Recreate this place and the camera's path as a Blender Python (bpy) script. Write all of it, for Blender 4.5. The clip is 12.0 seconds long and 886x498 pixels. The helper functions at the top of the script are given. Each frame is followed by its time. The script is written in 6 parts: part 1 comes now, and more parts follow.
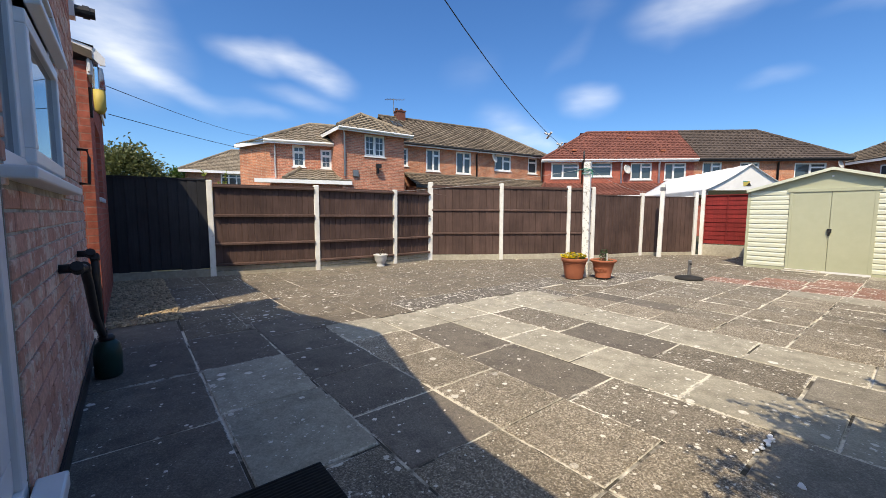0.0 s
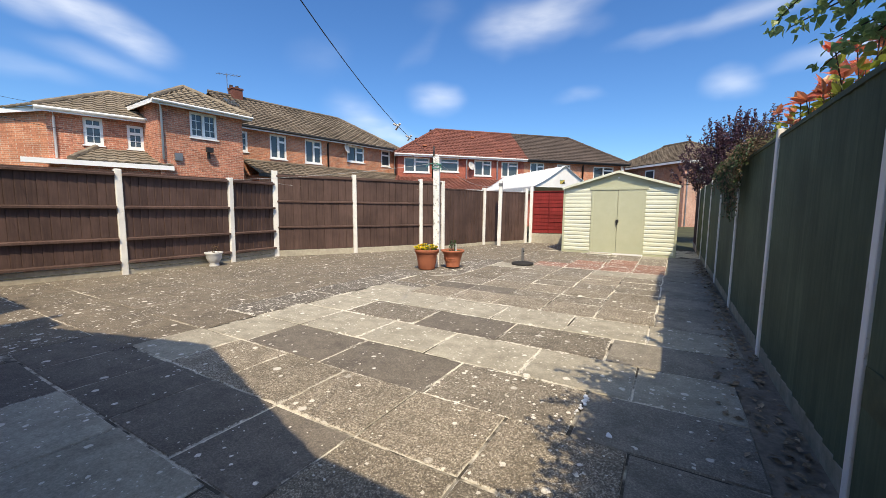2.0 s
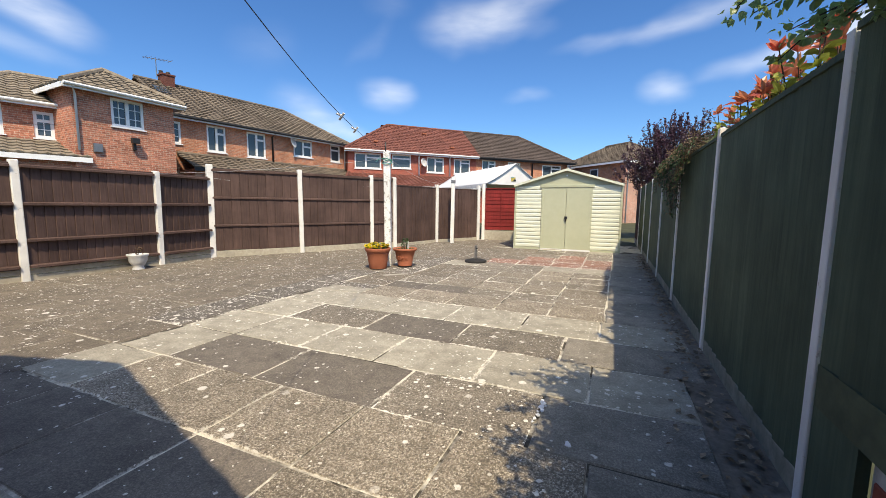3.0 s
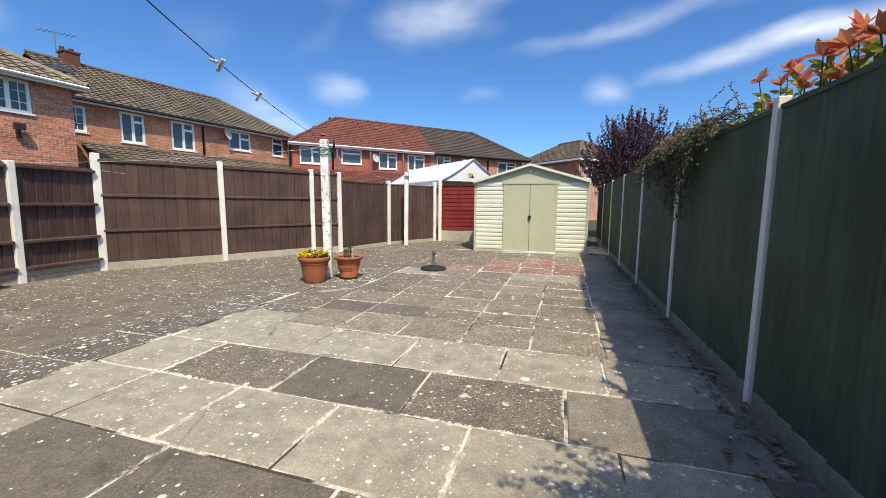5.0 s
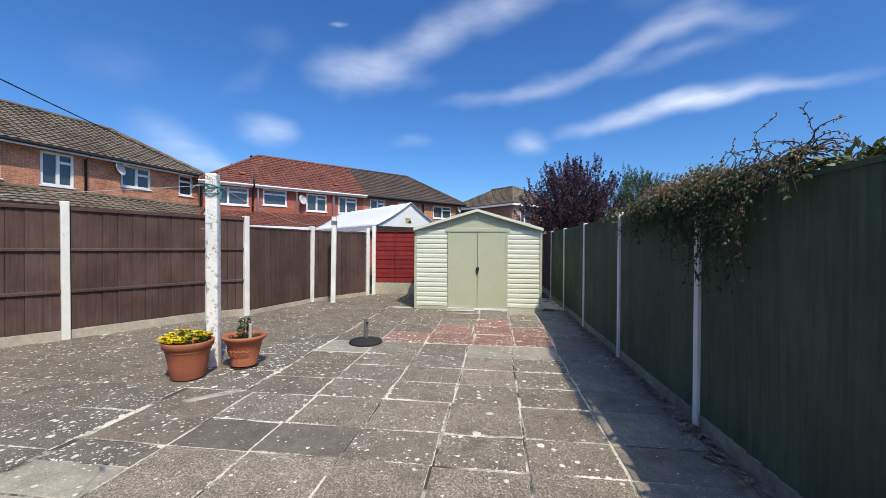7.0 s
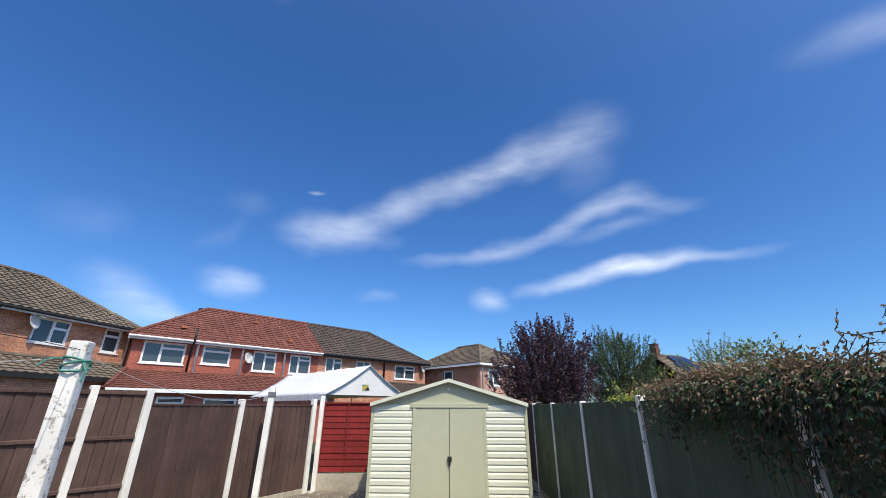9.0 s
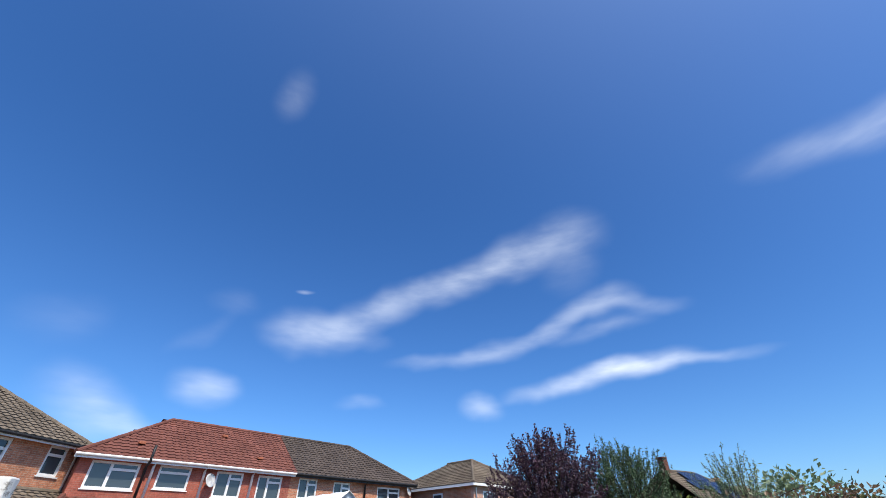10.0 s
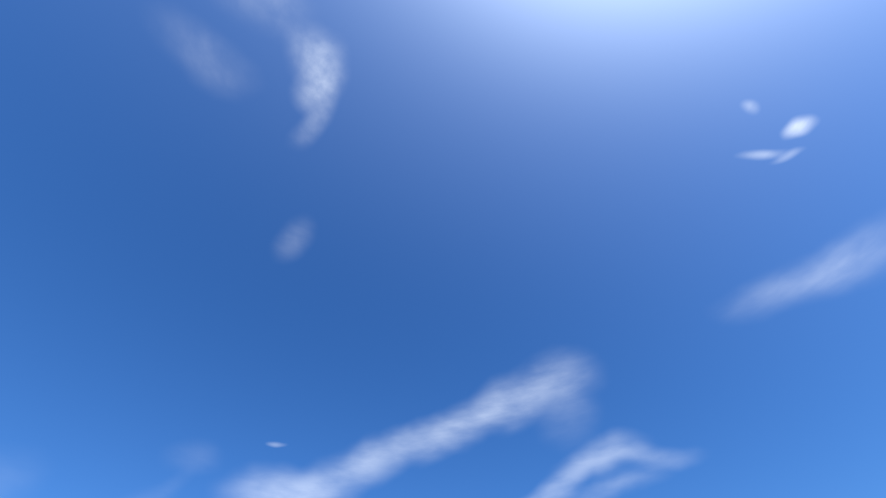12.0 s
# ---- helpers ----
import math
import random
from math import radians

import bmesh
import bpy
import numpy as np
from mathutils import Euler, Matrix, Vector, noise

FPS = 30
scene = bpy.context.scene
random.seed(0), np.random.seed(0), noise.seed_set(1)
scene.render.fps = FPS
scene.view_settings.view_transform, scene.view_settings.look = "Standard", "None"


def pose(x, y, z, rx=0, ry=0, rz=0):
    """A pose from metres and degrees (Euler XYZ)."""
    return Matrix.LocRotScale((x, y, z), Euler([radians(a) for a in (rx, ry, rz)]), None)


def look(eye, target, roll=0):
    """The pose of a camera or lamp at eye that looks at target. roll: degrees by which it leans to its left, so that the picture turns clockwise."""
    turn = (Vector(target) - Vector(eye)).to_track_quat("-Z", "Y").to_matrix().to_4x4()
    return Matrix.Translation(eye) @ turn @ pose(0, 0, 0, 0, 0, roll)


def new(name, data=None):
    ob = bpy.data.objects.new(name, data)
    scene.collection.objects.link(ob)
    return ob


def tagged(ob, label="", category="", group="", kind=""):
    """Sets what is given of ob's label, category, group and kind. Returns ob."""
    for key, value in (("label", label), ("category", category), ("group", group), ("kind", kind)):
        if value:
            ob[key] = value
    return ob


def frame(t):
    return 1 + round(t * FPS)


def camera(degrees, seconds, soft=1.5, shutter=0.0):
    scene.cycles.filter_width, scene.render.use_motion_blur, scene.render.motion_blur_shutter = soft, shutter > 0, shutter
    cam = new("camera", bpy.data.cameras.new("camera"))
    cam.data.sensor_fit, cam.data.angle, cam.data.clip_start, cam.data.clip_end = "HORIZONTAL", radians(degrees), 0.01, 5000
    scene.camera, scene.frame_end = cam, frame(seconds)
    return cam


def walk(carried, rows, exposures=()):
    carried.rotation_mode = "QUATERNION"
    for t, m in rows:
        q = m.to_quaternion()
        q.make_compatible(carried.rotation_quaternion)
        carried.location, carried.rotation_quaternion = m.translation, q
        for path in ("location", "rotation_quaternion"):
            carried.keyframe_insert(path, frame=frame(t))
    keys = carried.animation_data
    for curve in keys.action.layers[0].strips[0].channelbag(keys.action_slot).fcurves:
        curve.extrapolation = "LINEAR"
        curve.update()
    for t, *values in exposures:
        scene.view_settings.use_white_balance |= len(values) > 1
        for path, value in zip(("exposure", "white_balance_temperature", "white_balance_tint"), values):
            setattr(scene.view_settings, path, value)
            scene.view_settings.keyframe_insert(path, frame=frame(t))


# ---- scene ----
# ---------- camera and walk ----------
cam = camera(97.3, 12.0, soft=0.7)


def turned(x, y, z, yaw, pitch, roll):
    return pose(x, y, z, 90 + pitch, 0, yaw) @ pose(0, 0, 0, 0, 0, roll)


walk(cam, [
    (0.0, turned(-0.654, 0.669, 1.221, 51.12, -5.12, 0.3)),
    (0.5, look((-0.652, 0.695, 1.217), (-2.107, 2.052, 1.026), 0.35)),
    (1.0, look((-0.670, 0.718, 1.216), (-1.999, 2.201, 1.018), 0.5)),
    (1.5, look((-0.687, 0.755, 1.219), (-1.855, 2.365, 1.012), 0.5)),
    (2.0, look((-0.708, 0.801, 1.220), (-1.708, 2.520, 1.009), 0.6)),
    (2.5, look((-0.734, 0.860, 1.218), (-1.599, 2.646, 1.000), 0.65)),
    (3.0, turned(-0.778, 0.992, 1.219, 23.36, -6.41, 0.65)),
    (5.0, look((-1.182, 2.088, 1.241), (-1.756, 3.989, 1.008), 0.5)),
    (5.5, look((-1.321, 2.465, 1.274), (-1.795, 4.405, 1.057), 0.5)),
    (6.0, look((-1.468, 2.818, 1.307), (-1.848, 4.773, 1.123), 0.55)),
    (6.5, look((-1.580, 3.150, 1.361), (-1.890, 5.117, 1.244), 0.5)),
    (7.0, look((-1.640, 3.495, 1.421), (-1.890, 5.487, 1.405), 0.4)),
    (7.2, turned(-1.657, 3.618, 1.448, 6.57, 1.23, 0.38)),
    (8.8, turned(-1.813, 4.419, 1.716, 2.33, 19.02, 0.32)),
    (9.2, turned(-1.842, 4.600, 1.789, 1.52, 25.13, 0.12)),
    (9.5, turned(-1.868, 4.628, 1.842, 0.89, 29.44, -0.08)),
    (10.0, turned(-1.880, 4.635, 1.880, 0.02, 36.59, -0.60)),
    (10.5, turned(-1.885, 4.640, 1.895, -0.60, 42.80, -1.00)),
    (11.0, turned(-1.890, 4.642, 1.905, -1.36, 48.08, -1.60)),
    (11.5, turned(-1.890, 4.643, 1.910, -2.21, 52.68, -2.12)),
    (12.0, turned(-1.890, 4.643, 1.915, -3.18, 56.73, -2.75)),
], exposures=[(0.0, 0.94, 7500, 10), (3.0, 0.98, 7600, 10), (5.5, 0.82, 7100, 10), (7.0, 0.70, 6600, 10), (9.0, 0.78, 6700, 10), (10.0, 0.82, 6600, 10), (12.0, 0.80, 6300, 10)])

# ---------- sky and sun ----------
SUN = Vector((0.383, -0.60, 1.0)).normalized()
SUN_EL = math.asin(SUN.z)
SUN_AZ = math.atan2(SUN.x, SUN.y)

world = bpy.data.worlds.new("sky")
scene.world = world
world.use_nodes = True
wt = world.node_tree
wt.nodes.clear()


def wn(kind, **kw):
    n = wt.nodes.new(kind)
    for k, v in kw.items():
        if k == "op":
            n.operation = v
    return n


def wmath(op, a, b=None):
    n = wn("ShaderNodeMath", op=op)
    for i, v in enumerate((a, b)):
        if v is None:
            continue
        if isinstance(v, (int, float)):
            n.inputs[i].default_value = v
        else:
            wt.links.new(v, n.inputs[i])
    return n.outputs[0]


sky = wn("ShaderNodeTexSky")
sky.sky_type = "NISHITA"
sky.sun_disc = False
sky.sun_elevation = SUN_EL
sky.sun_rotation = SUN_AZ
sky.altitude = 50
sky.air_density = 1.0
sky.dust_density = 0.6
sky.ozone_density = 3.5
coord = wn("ShaderNodeTexCoord")
sep = wn("ShaderNodeSeparateXYZ")
wt.links.new(coord.outputs["Generated"], sep.inputs[0])
azim = wmath("MULTIPLY", wmath("ARCTAN2", sep.outputs[0], sep.outputs[1]), 57.2958)
elev = wmath("MULTIPLY", wmath("ARCSINE", sep.outputs[2]), 57.2958)
flat = wn("ShaderNodeCombineXYZ")
wt.links.new(azim, flat.inputs[0])
wt.links.new(elev, flat.inputs[1])
warp = wn("ShaderNodeTexNoise")
warp.inputs["Scale"].default_value = 5.0
warp.inputs["Detail"].default_value = 3.0
wt.links.new(coord.outputs["Generated"], warp.inputs["Vector"])
wsub = wn("ShaderNodeVectorMath", op="SUBTRACT")
wsub.inputs[1].default_value = (0.5, 0.5, 0.5)
wt.links.new(warp.outputs["Color"], wsub.inputs[0])
wscl = wn("ShaderNodeVectorMath", op="SCALE")
wscl.inputs["Scale"].default_value = 4.5
wt.links.new(wsub.outputs[0], wscl.inputs[0])
wadd = wn("ShaderNodeVectorMath", op="ADD")
wt.links.new(flat.outputs[0], wadd.inputs[0])
wt.links.new(wscl.outputs[0], wadd.inputs[1])

# each cloud: azimuth, elevation, half length, half width, tilt (degrees), density
CLOUDS = [
    (-20.0, 23.3, 5.4, 2.6, 2, 0.50), (-13.5, 25.6, 5.0, 2.6, 30, 0.34), (-7.5, 28.4, 5.0, 2.4, 22, 0.36), (0.0, 30.6, 5.0, 2.2, 16, 0.38),
    (7.0, 32.9, 5.0, 2.2, 20, 0.38), (13.5, 35.0, 5.5, 2.7, 12, 0.38), (21.0, 36.0, 5.5, 3.2, 2, 0.26), (21.5, 32.0, 3.5, 3.6, 40, 0.12), (-12.0, 22.4, 3.0, 1.0, 0, 0.10),
    (-1.0, 20.1, 6.0, 0.9, 4, 0.22), (8.0, 21.2, 6.0, 1.2, 12, 0.34), (16.5, 23.8, 5.0, 1.2, 22, 0.34), (24.0, 26.0, 5.0, 1.4, 4, 0.40), (30.5, 24.9, 4.0, 1.0, -10, 0.22), (23.5, 22.9, 6.0, 1.0, 6, 0.2),
    (14.0, 16.2, 5.0, 0.9, 9, 0.34), (21.0, 17.1, 5.5, 1.2, 6, 0.62), (27.5, 17.6, 5.5, 1.3, 2, 0.70), (35.0, 17.2, 6.0, 0.7, -4, 0.32), (5.0, 14.2, 2.4, 1.3, 0, 0.42), (-31.5, 14.9, 3.0, 1.7, 0, 0.50),
    (-11.5, 14.4, 2.6, 0.8, 0, 0.18), (-41.5, 11.6, 4.5, 2.4, -28, 0.36), (-36.5, 9.9, 4.0, 1.2, -24, 0.34), (-21.7, 28.8, 1.0, 0.25, 8, 0.3), (-31.0, 25.6, 2.8, 1.3, 10, 0.08), (-33.6, 21.0, 3.5, 1.0, 45, 0.07), (-47.0, 19.4, 3.5, 2.0, 0, 0.07),
    (57.5, 34.3, 7.5, 2.0, -8, 0.24), (64.0, 33.2, 5.0, 2.2, -8, 0.16), (74.4, 45.2, 1.7, 0.75, -20, 0.95), (74.2, 50.1, 0.9, 0.7, 0, 0.34), (69.0, 46.2, 2.0, 0.6, -40, 0.40), (70.3, 44.2, 1.6, 0.5, -20, 0.40),
    (-63.0, 73.5, 12, 3.0, 0, 0.42), (-54.0, 71.0, 7, 2.6, 0, 0.36), (-46.5, 68.0, 3.5, 3.2, 20, 0.20), (-76.0, 62.0, 9, 2.6, 10, 0.13), (-92.0, 70.0, 14, 4, 10, 0.16), (-33.5, 53.5, 3.2, 2.8, 40, 0.15),
    (-91.0, 18.6, 6.5, 4.6, -30, 0.72), (-86.0, 14.8, 5.5, 1.2, -24, 0.45), (-75.5, 19.3, 4.5, 1.5, -10, 0.60), (-69.0, 18.2, 4.5, 1.7, -22, 0.62), (-70.5, 14.6, 4.5, 1.2, -10, 0.24),
    (-77.0, 12.6, 5.0, 0.9, -6, 0.2), (-100, 26, 12, 4, 0, 0.4),
]
total = None
for ca, ce, half_len, half_wid, tilt, dens in CLOUDS:
    mp = wn("ShaderNodeMapping")
    mp.vector_type = "TEXTURE"
    mp.inputs["Location"].default_value = (ca, ce, 0)
    mp.inputs["Rotation"].default_value = (0, 0, radians(tilt))
    mp.inputs["Scale"].default_value = (half_len, half_wid, 1e6)
    wt.links.new(wadd.outputs[0], mp.inputs[0])
    ln = wn("ShaderNodeVectorMath", op="LENGTH")
    wt.links.new(mp.outputs[0], ln.inputs[0])
    mr = wn("ShaderNodeMapRange")
    mr.interpolation_type = "SMOOTHSTEP"
    mr.inputs["From Min"].default_value = 1.6
    mr.inputs["From Max"].default_value = 0.0
    mr.inputs["To Max"].default_value = dens * 0.74
    wt.links.new(ln.outputs["Value"], mr.inputs["Value"])
    total = mr.outputs[0] if total is None else wmath("ADD", total, mr.outputs[0])
wisp = wn("ShaderNodeTexNoise")
wisp.inputs["Scale"].default_value = 9.0
wisp.inputs["Detail"].default_value = 5.0
wisp.inputs["Roughness"].default_value = 0.5
streak = wn("ShaderNodeMapping")
streak.inputs["Rotation"].default_value = (0, 0, radians(-14))
streak.inputs["Scale"].default_value = (0.018, 0.06, 1.0)
wt.links.new(flat.outputs[0], streak.inputs[0])
wt.links.new(streak.outputs[0], wisp.inputs["Vector"])
wr = wn("ShaderNodeMapRange")
wr.inputs["From Min"].default_value = 0.3
wr.inputs["From Max"].default_value = 0.62
wr.inputs["To Min"].default_value = 0.55
wr.inputs["To Max"].default_value = 1.0
wt.links.new(wisp.outputs["Fac"], wr.inputs["Value"])
cover = wmath("MINIMUM", wmath("MULTIPLY", total, wr.outputs[0]), 0.92)
# whitish haze that brightens towards the sun
toward = wn("ShaderNodeVectorMath", op="DOT_PRODUCT")
toward.inputs[1].default_value = SUN
wt.links.new(coord.outputs["Generated"], toward.inputs[0])
facing_sun = wmath("MAXIMUM", toward.outputs["Value"], 0.0)
haze = wmath("ADD", wmath("MULTIPLY", wmath("POWER", facing_sun, 3.0), 1.1), wmath("MULTIPLY", wmath("POWER", facing_sun, 14.0), 14.0))
mix = wn("ShaderNodeMix")
mix.data_type = "RGBA"
wt.links.new(cover, mix.inputs[0])
tone = wn("ShaderNodeHueSaturation")
tone.inputs["Saturation"].default_value = 1.18
wt.links.new(sky.outputs[0], tone.inputs["Color"])
tint = wn("ShaderNodeMix")
tint.data_type = "RGBA"
tint.blend_type = "MULTIPLY"
tint.inputs[0].default_value = 1.0
tint.inputs[7].default_value = (0.64, 0.90, 1.20, 1)
wt.links.new(tone.outputs[0], tint.inputs[6])
dim = wn("ShaderNodeVectorMath", op="SCALE")
dim.inputs["Scale"].default_value = 0.75
wt.links.new(tint.outputs[2], dim.inputs[0])
white_haze = wn("ShaderNodeVectorMath", op="SCALE")
white_haze.inputs[0].default_value = (0.88, 0.98, 1.08)
wt.links.new(haze, white_haze.inputs["Scale"])
glow = wn("ShaderNodeVectorMath", op="ADD")
wt.links.new(dim.outputs[0], glow.inputs[0])
wt.links.new(white_haze.outputs[0], glow.inputs[1])
wt.links.new(glow.outputs[0], mix.inputs[6])
mix.inputs[7].default_value = (6.3, 6.8, 7.5, 1)
bg = wn("ShaderNodeBackground")
bg.inputs["Strength"].default_value = 0.11
wt.links.new(mix.outputs[2], bg.inputs[0])
wout = wn("ShaderNodeOutputWorld")
wt.links.new(bg.outputs[0], wout.inputs[0])

sun_data = bpy.data.lights.new("sun", "SUN")
sun_data.energy = 2.7
sun_data.angle = radians(0.53)
sun_data.color = (1.0, 0.90, 0.73)
sun = new("sun", sun_data)
sun.matrix_world = look(SUN * 60, (0, 0, 0))


# ---------- materials ----------
class Mat:
    """A node material with a few shorthands."""

    def __init__(self, name, rough=0.8, metal=0.0, spec=0.4):
        self.m = bpy.data.materials.new(name)
        self.m.use_nodes = True
        self.t = self.m.node_tree
        self.b = self.t.nodes["Principled BSDF"]
        self.b.inputs["Roughness"].default_value = rough
        self.b.inputs["Metallic"].default_value = metal
        self.b.inputs["Specular IOR Level"].default_value = spec
        self.geo = self.t.nodes.new("ShaderNodeNewGeometry")
        self.pos = self.geo.outputs["Position"]

    def node(self, kind, **ins):
        n = self.t.nodes.new(kind)
        for k, v in ins.items():
            self.put(v, n.inputs[k.replace("_", " ")])
        return n

    def put(self, v, socket):
        if isinstance(v, bpy.types.NodeSocket):
            self.t.links.new(v, socket)
        else:
            socket.default_value = v

    def noise(self, scale, detail=4.0, rough=0.6, vec=None):
        return self.node("ShaderNodeTexNoise", Vector=vec or self.pos, Scale=scale, Detail=detail, Roughness=rough).outputs["Fac"]

    def ramp(self, fac, lo, hi, a=0.0, b=1.0):
        return self.node("ShaderNodeMapRange", Value=fac, From_Min=lo, From_Max=hi, To_Min=a, To_Max=b).outputs[0]

    def mix(self, fac, a, b, blend="MIX"):
        n = self.t.nodes.new("ShaderNodeMix")
        n.data_type = "RGBA"
        n.blend_type = blend
        for v, i in ((fac, 0), (a, 6), (b, 7)):
            if isinstance(v, tuple) and len(v) == 3:
                v = (*v, 1)
            self.put(v, n.inputs[i])
        return n.outputs[2]

    def math(self, op, a, b=0.0):
        n = self.t.nodes.new("ShaderNodeMath")
        n.operation = op
        self.put(a, n.inputs[0])
        self.put(b, n.inputs[1])
        return n.outputs[0]

    def value(self, col, fac):
        return self.node("ShaderNodeHueSaturation", Color=col, Value=fac).outputs[0]

    def random(self, lo, hi):
        return self.ramp(self.t.nodes.new("ShaderNodeObjectInfo").outputs["Random"], 0, 1, lo, hi)

    def island(self, lo, hi):
        return self.ramp(self.geo.outputs["Random Per Island"], 0, 1, lo, hi)

    def stretch(self, x, y, z):
        return self.node("ShaderNodeMapping", Vector=self.pos, Scale=(x, y, z)).outputs[0]

    def bump(self, height, strength=0.3, dist=0.01):
        n = self.node("ShaderNodeBump", Height=height, Strength=strength, Distance=dist)
        self.t.links.new(n.outputs[0], self.b.inputs["Normal"])

    def done(self, col):
        self.put(col if isinstance(col, bpy.types.NodeSocket) else (*col[:3], 1), self.b.inputs["Base Color"])
        return self.m


def rough_mat(name, c1, c2, scale=20, rough=0.85, stain=0.25, bump=0.3, vary=0.0, metal=0.0, spec=0.3, island=0.0):
    k = Mat(name, rough, metal, spec)
    fine = k.noise(scale, 6, 0.65)
    col = k.mix(k.ramp(fine, 0.3, 0.7), c1, c2)
    col = k.value(col, k.ramp(k.noise(max(scale * 0.06, 0.6), 4), 0.3, 0.7, 1 - stain, 1 + stain * 0.6))
    if vary:
        col = k.value(col, k.random(1 - vary, 1 + vary))
    if island:
        col = k.value(col, k.island(1 - island, 1 + island))
    k.bump(k.noise(scale * 3, 5, 0.7), bump, 0.006)
    return k.done(col)


def joint_mat(name):
    k = Mat(name, 0.95, 0, 0.2)
    col = k.mix(k.ramp(k.noise(1.6, 5, 0.65), 0.44, 0.54), (0.07, 0.062, 0.05), (0.60, 0.56, 0.47))
    col = k.value(col, k.ramp(k.noise(40, 5, 0.7), 0.3, 0.7, 0.7, 1.25))
    k.bump(k.noise(60, 5, 0.7), 0.6, 0.006)
    return k.done(col)


def slab_mat(name, c1, c2, grit, lichen, vary=0.16, crusty=1.0):
    k = Mat(name, 0.9, 0, 0.25)
    col = k.mix(k.ramp(k.noise(2.3, 6, 0.65), 0.3, 0.7), c1, c2)
    speck = k.node("ShaderNodeTexVoronoi", Vector=k.pos, Scale=170.0)
    col = k.mix(k.math("MULTIPLY", k.ramp(speck.outputs["Color"], 0.5, 0.75), min(1.0, grit * 1.6)), col, (0.60, 0.54, 0.44))
    dark = k.node("ShaderNodeTexVoronoi", Vector=k.pos, Scale=120.0)
    col = k.mix(k.math("MULTIPLY", k.ramp(dark.outputs["Color"], 0.52, 0.7), min(0.7, grit * 1.3)), col, (0.07, 0.06, 0.05))
    rough_grain = 0.2 + min(0.3, grit)
    col = k.value(col, k.ramp(k.noise(70, 5, 0.75), 0.3, 0.7, 1 - rough_grain, 1 + rough_grain))
    col = k.value(col, k.ramp(k.noise(9, 6, 0.7), 0.3, 0.7, 0.84, 1.14))
    grime = k.ramp(k.noise(4.2, 7, 0.72), 0.47, 0.74, 0, 0.6)
    col = k.mix(grime, col, tuple(0.45 * c for c in c2))
    jig = k.node("ShaderNodeTexNoise", Vector=k.pos, Scale=38.0, Detail=3.0)
    js = k.t.nodes.new("ShaderNodeVectorMath")
    js.operation = "SCALE"
    js.inputs["Scale"].default_value = 0.022
    k.t.links.new(jig.outputs["Color"], js.inputs[0])
    wobble = k.node("ShaderNodeVectorMath", Vector=k.pos)
    wobble.operation = "ADD"
    k.t.links.new(js.outputs[0], wobble.inputs[1])
    lich = None
    for size, share in ((11.0, 0.55), (19.0, 1.0), (33.0, 1.25), (58.0, 1.2)):
        spots = k.node("ShaderNodeTexVoronoi", Vector=wobble.outputs[0], Scale=size)
        tone = k.node("ShaderNodeSeparateColor", Color=spots.outputs["Color"])
        pick = k.ramp(tone.outputs[0], 0.99 - lichen * share, 1.0 - lichen * share, 0, 1)
        reach = k.ramp(tone.outputs[1], 0, 1, 0.16, 0.38)
        near = k.ramp(k.math("SUBTRACT", reach, spots.outputs["Distance"]), -0.02, 0.03, 0, 1)
        patch = k.ramp(k.noise(1.3 + size * 0.03, 4), 0.42, 0.60, 0.0, 1)
        patch = k.ramp(k.math("SUBTRACT", patch, tone.outputs[2]), -0.05, 0.05, 0, 1)
        one = k.math("MULTIPLY", k.math("MULTIPLY", pick, near), patch)
        lich = one if lich is None else k.math("MAXIMUM", lich, one)
    gen = k.node("ShaderNodeSeparateXYZ", Vector=k.t.nodes.new("ShaderNodeTexCoord").outputs["Generated"])
    ends = [k.math("MINIMUM", gen.outputs[i], k.math("SUBTRACT", 1.0, gen.outputs[i])) for i in (0, 1)]
    rim = k.math("MULTIPLY", k.math("MINIMUM", *ends), 0.62)
    some = k.ramp(k.noise(1.7, 3, 0.5), 0.42, 0.58, 0.0, 1.0)
    reach = k.math("MULTIPLY", k.ramp(k.noise(24, 5, 0.75), 0.36, 0.66, -0.004, 0.026 * crusty), some)
    crust = k.ramp(k.math("SUBTRACT", rim, reach), -0.003, 0.003, 1, 0)
    lich = k.math("MAXIMUM", lich, k.math("MULTIPLY", crust, min(1.0, crusty)))
    pale = k.mix(k.ramp(k.noise(60, 3, 0.6), 0.3, 0.7), (0.56, 0.53, 0.46), (0.78, 0.75, 0.68))
    col = k.mix(k.math("MULTIPLY", lich, 0.92), col, pale)
    col = k.value(col, k.random(1 - vary, 1 + vary))
    k.bump(k.math("ADD", k.noise(90, 5, 0.75), k.math("MULTIPLY", speck.outputs["Distance"], grit * 2)), 0.6, 0.006)
    return k.done(col)


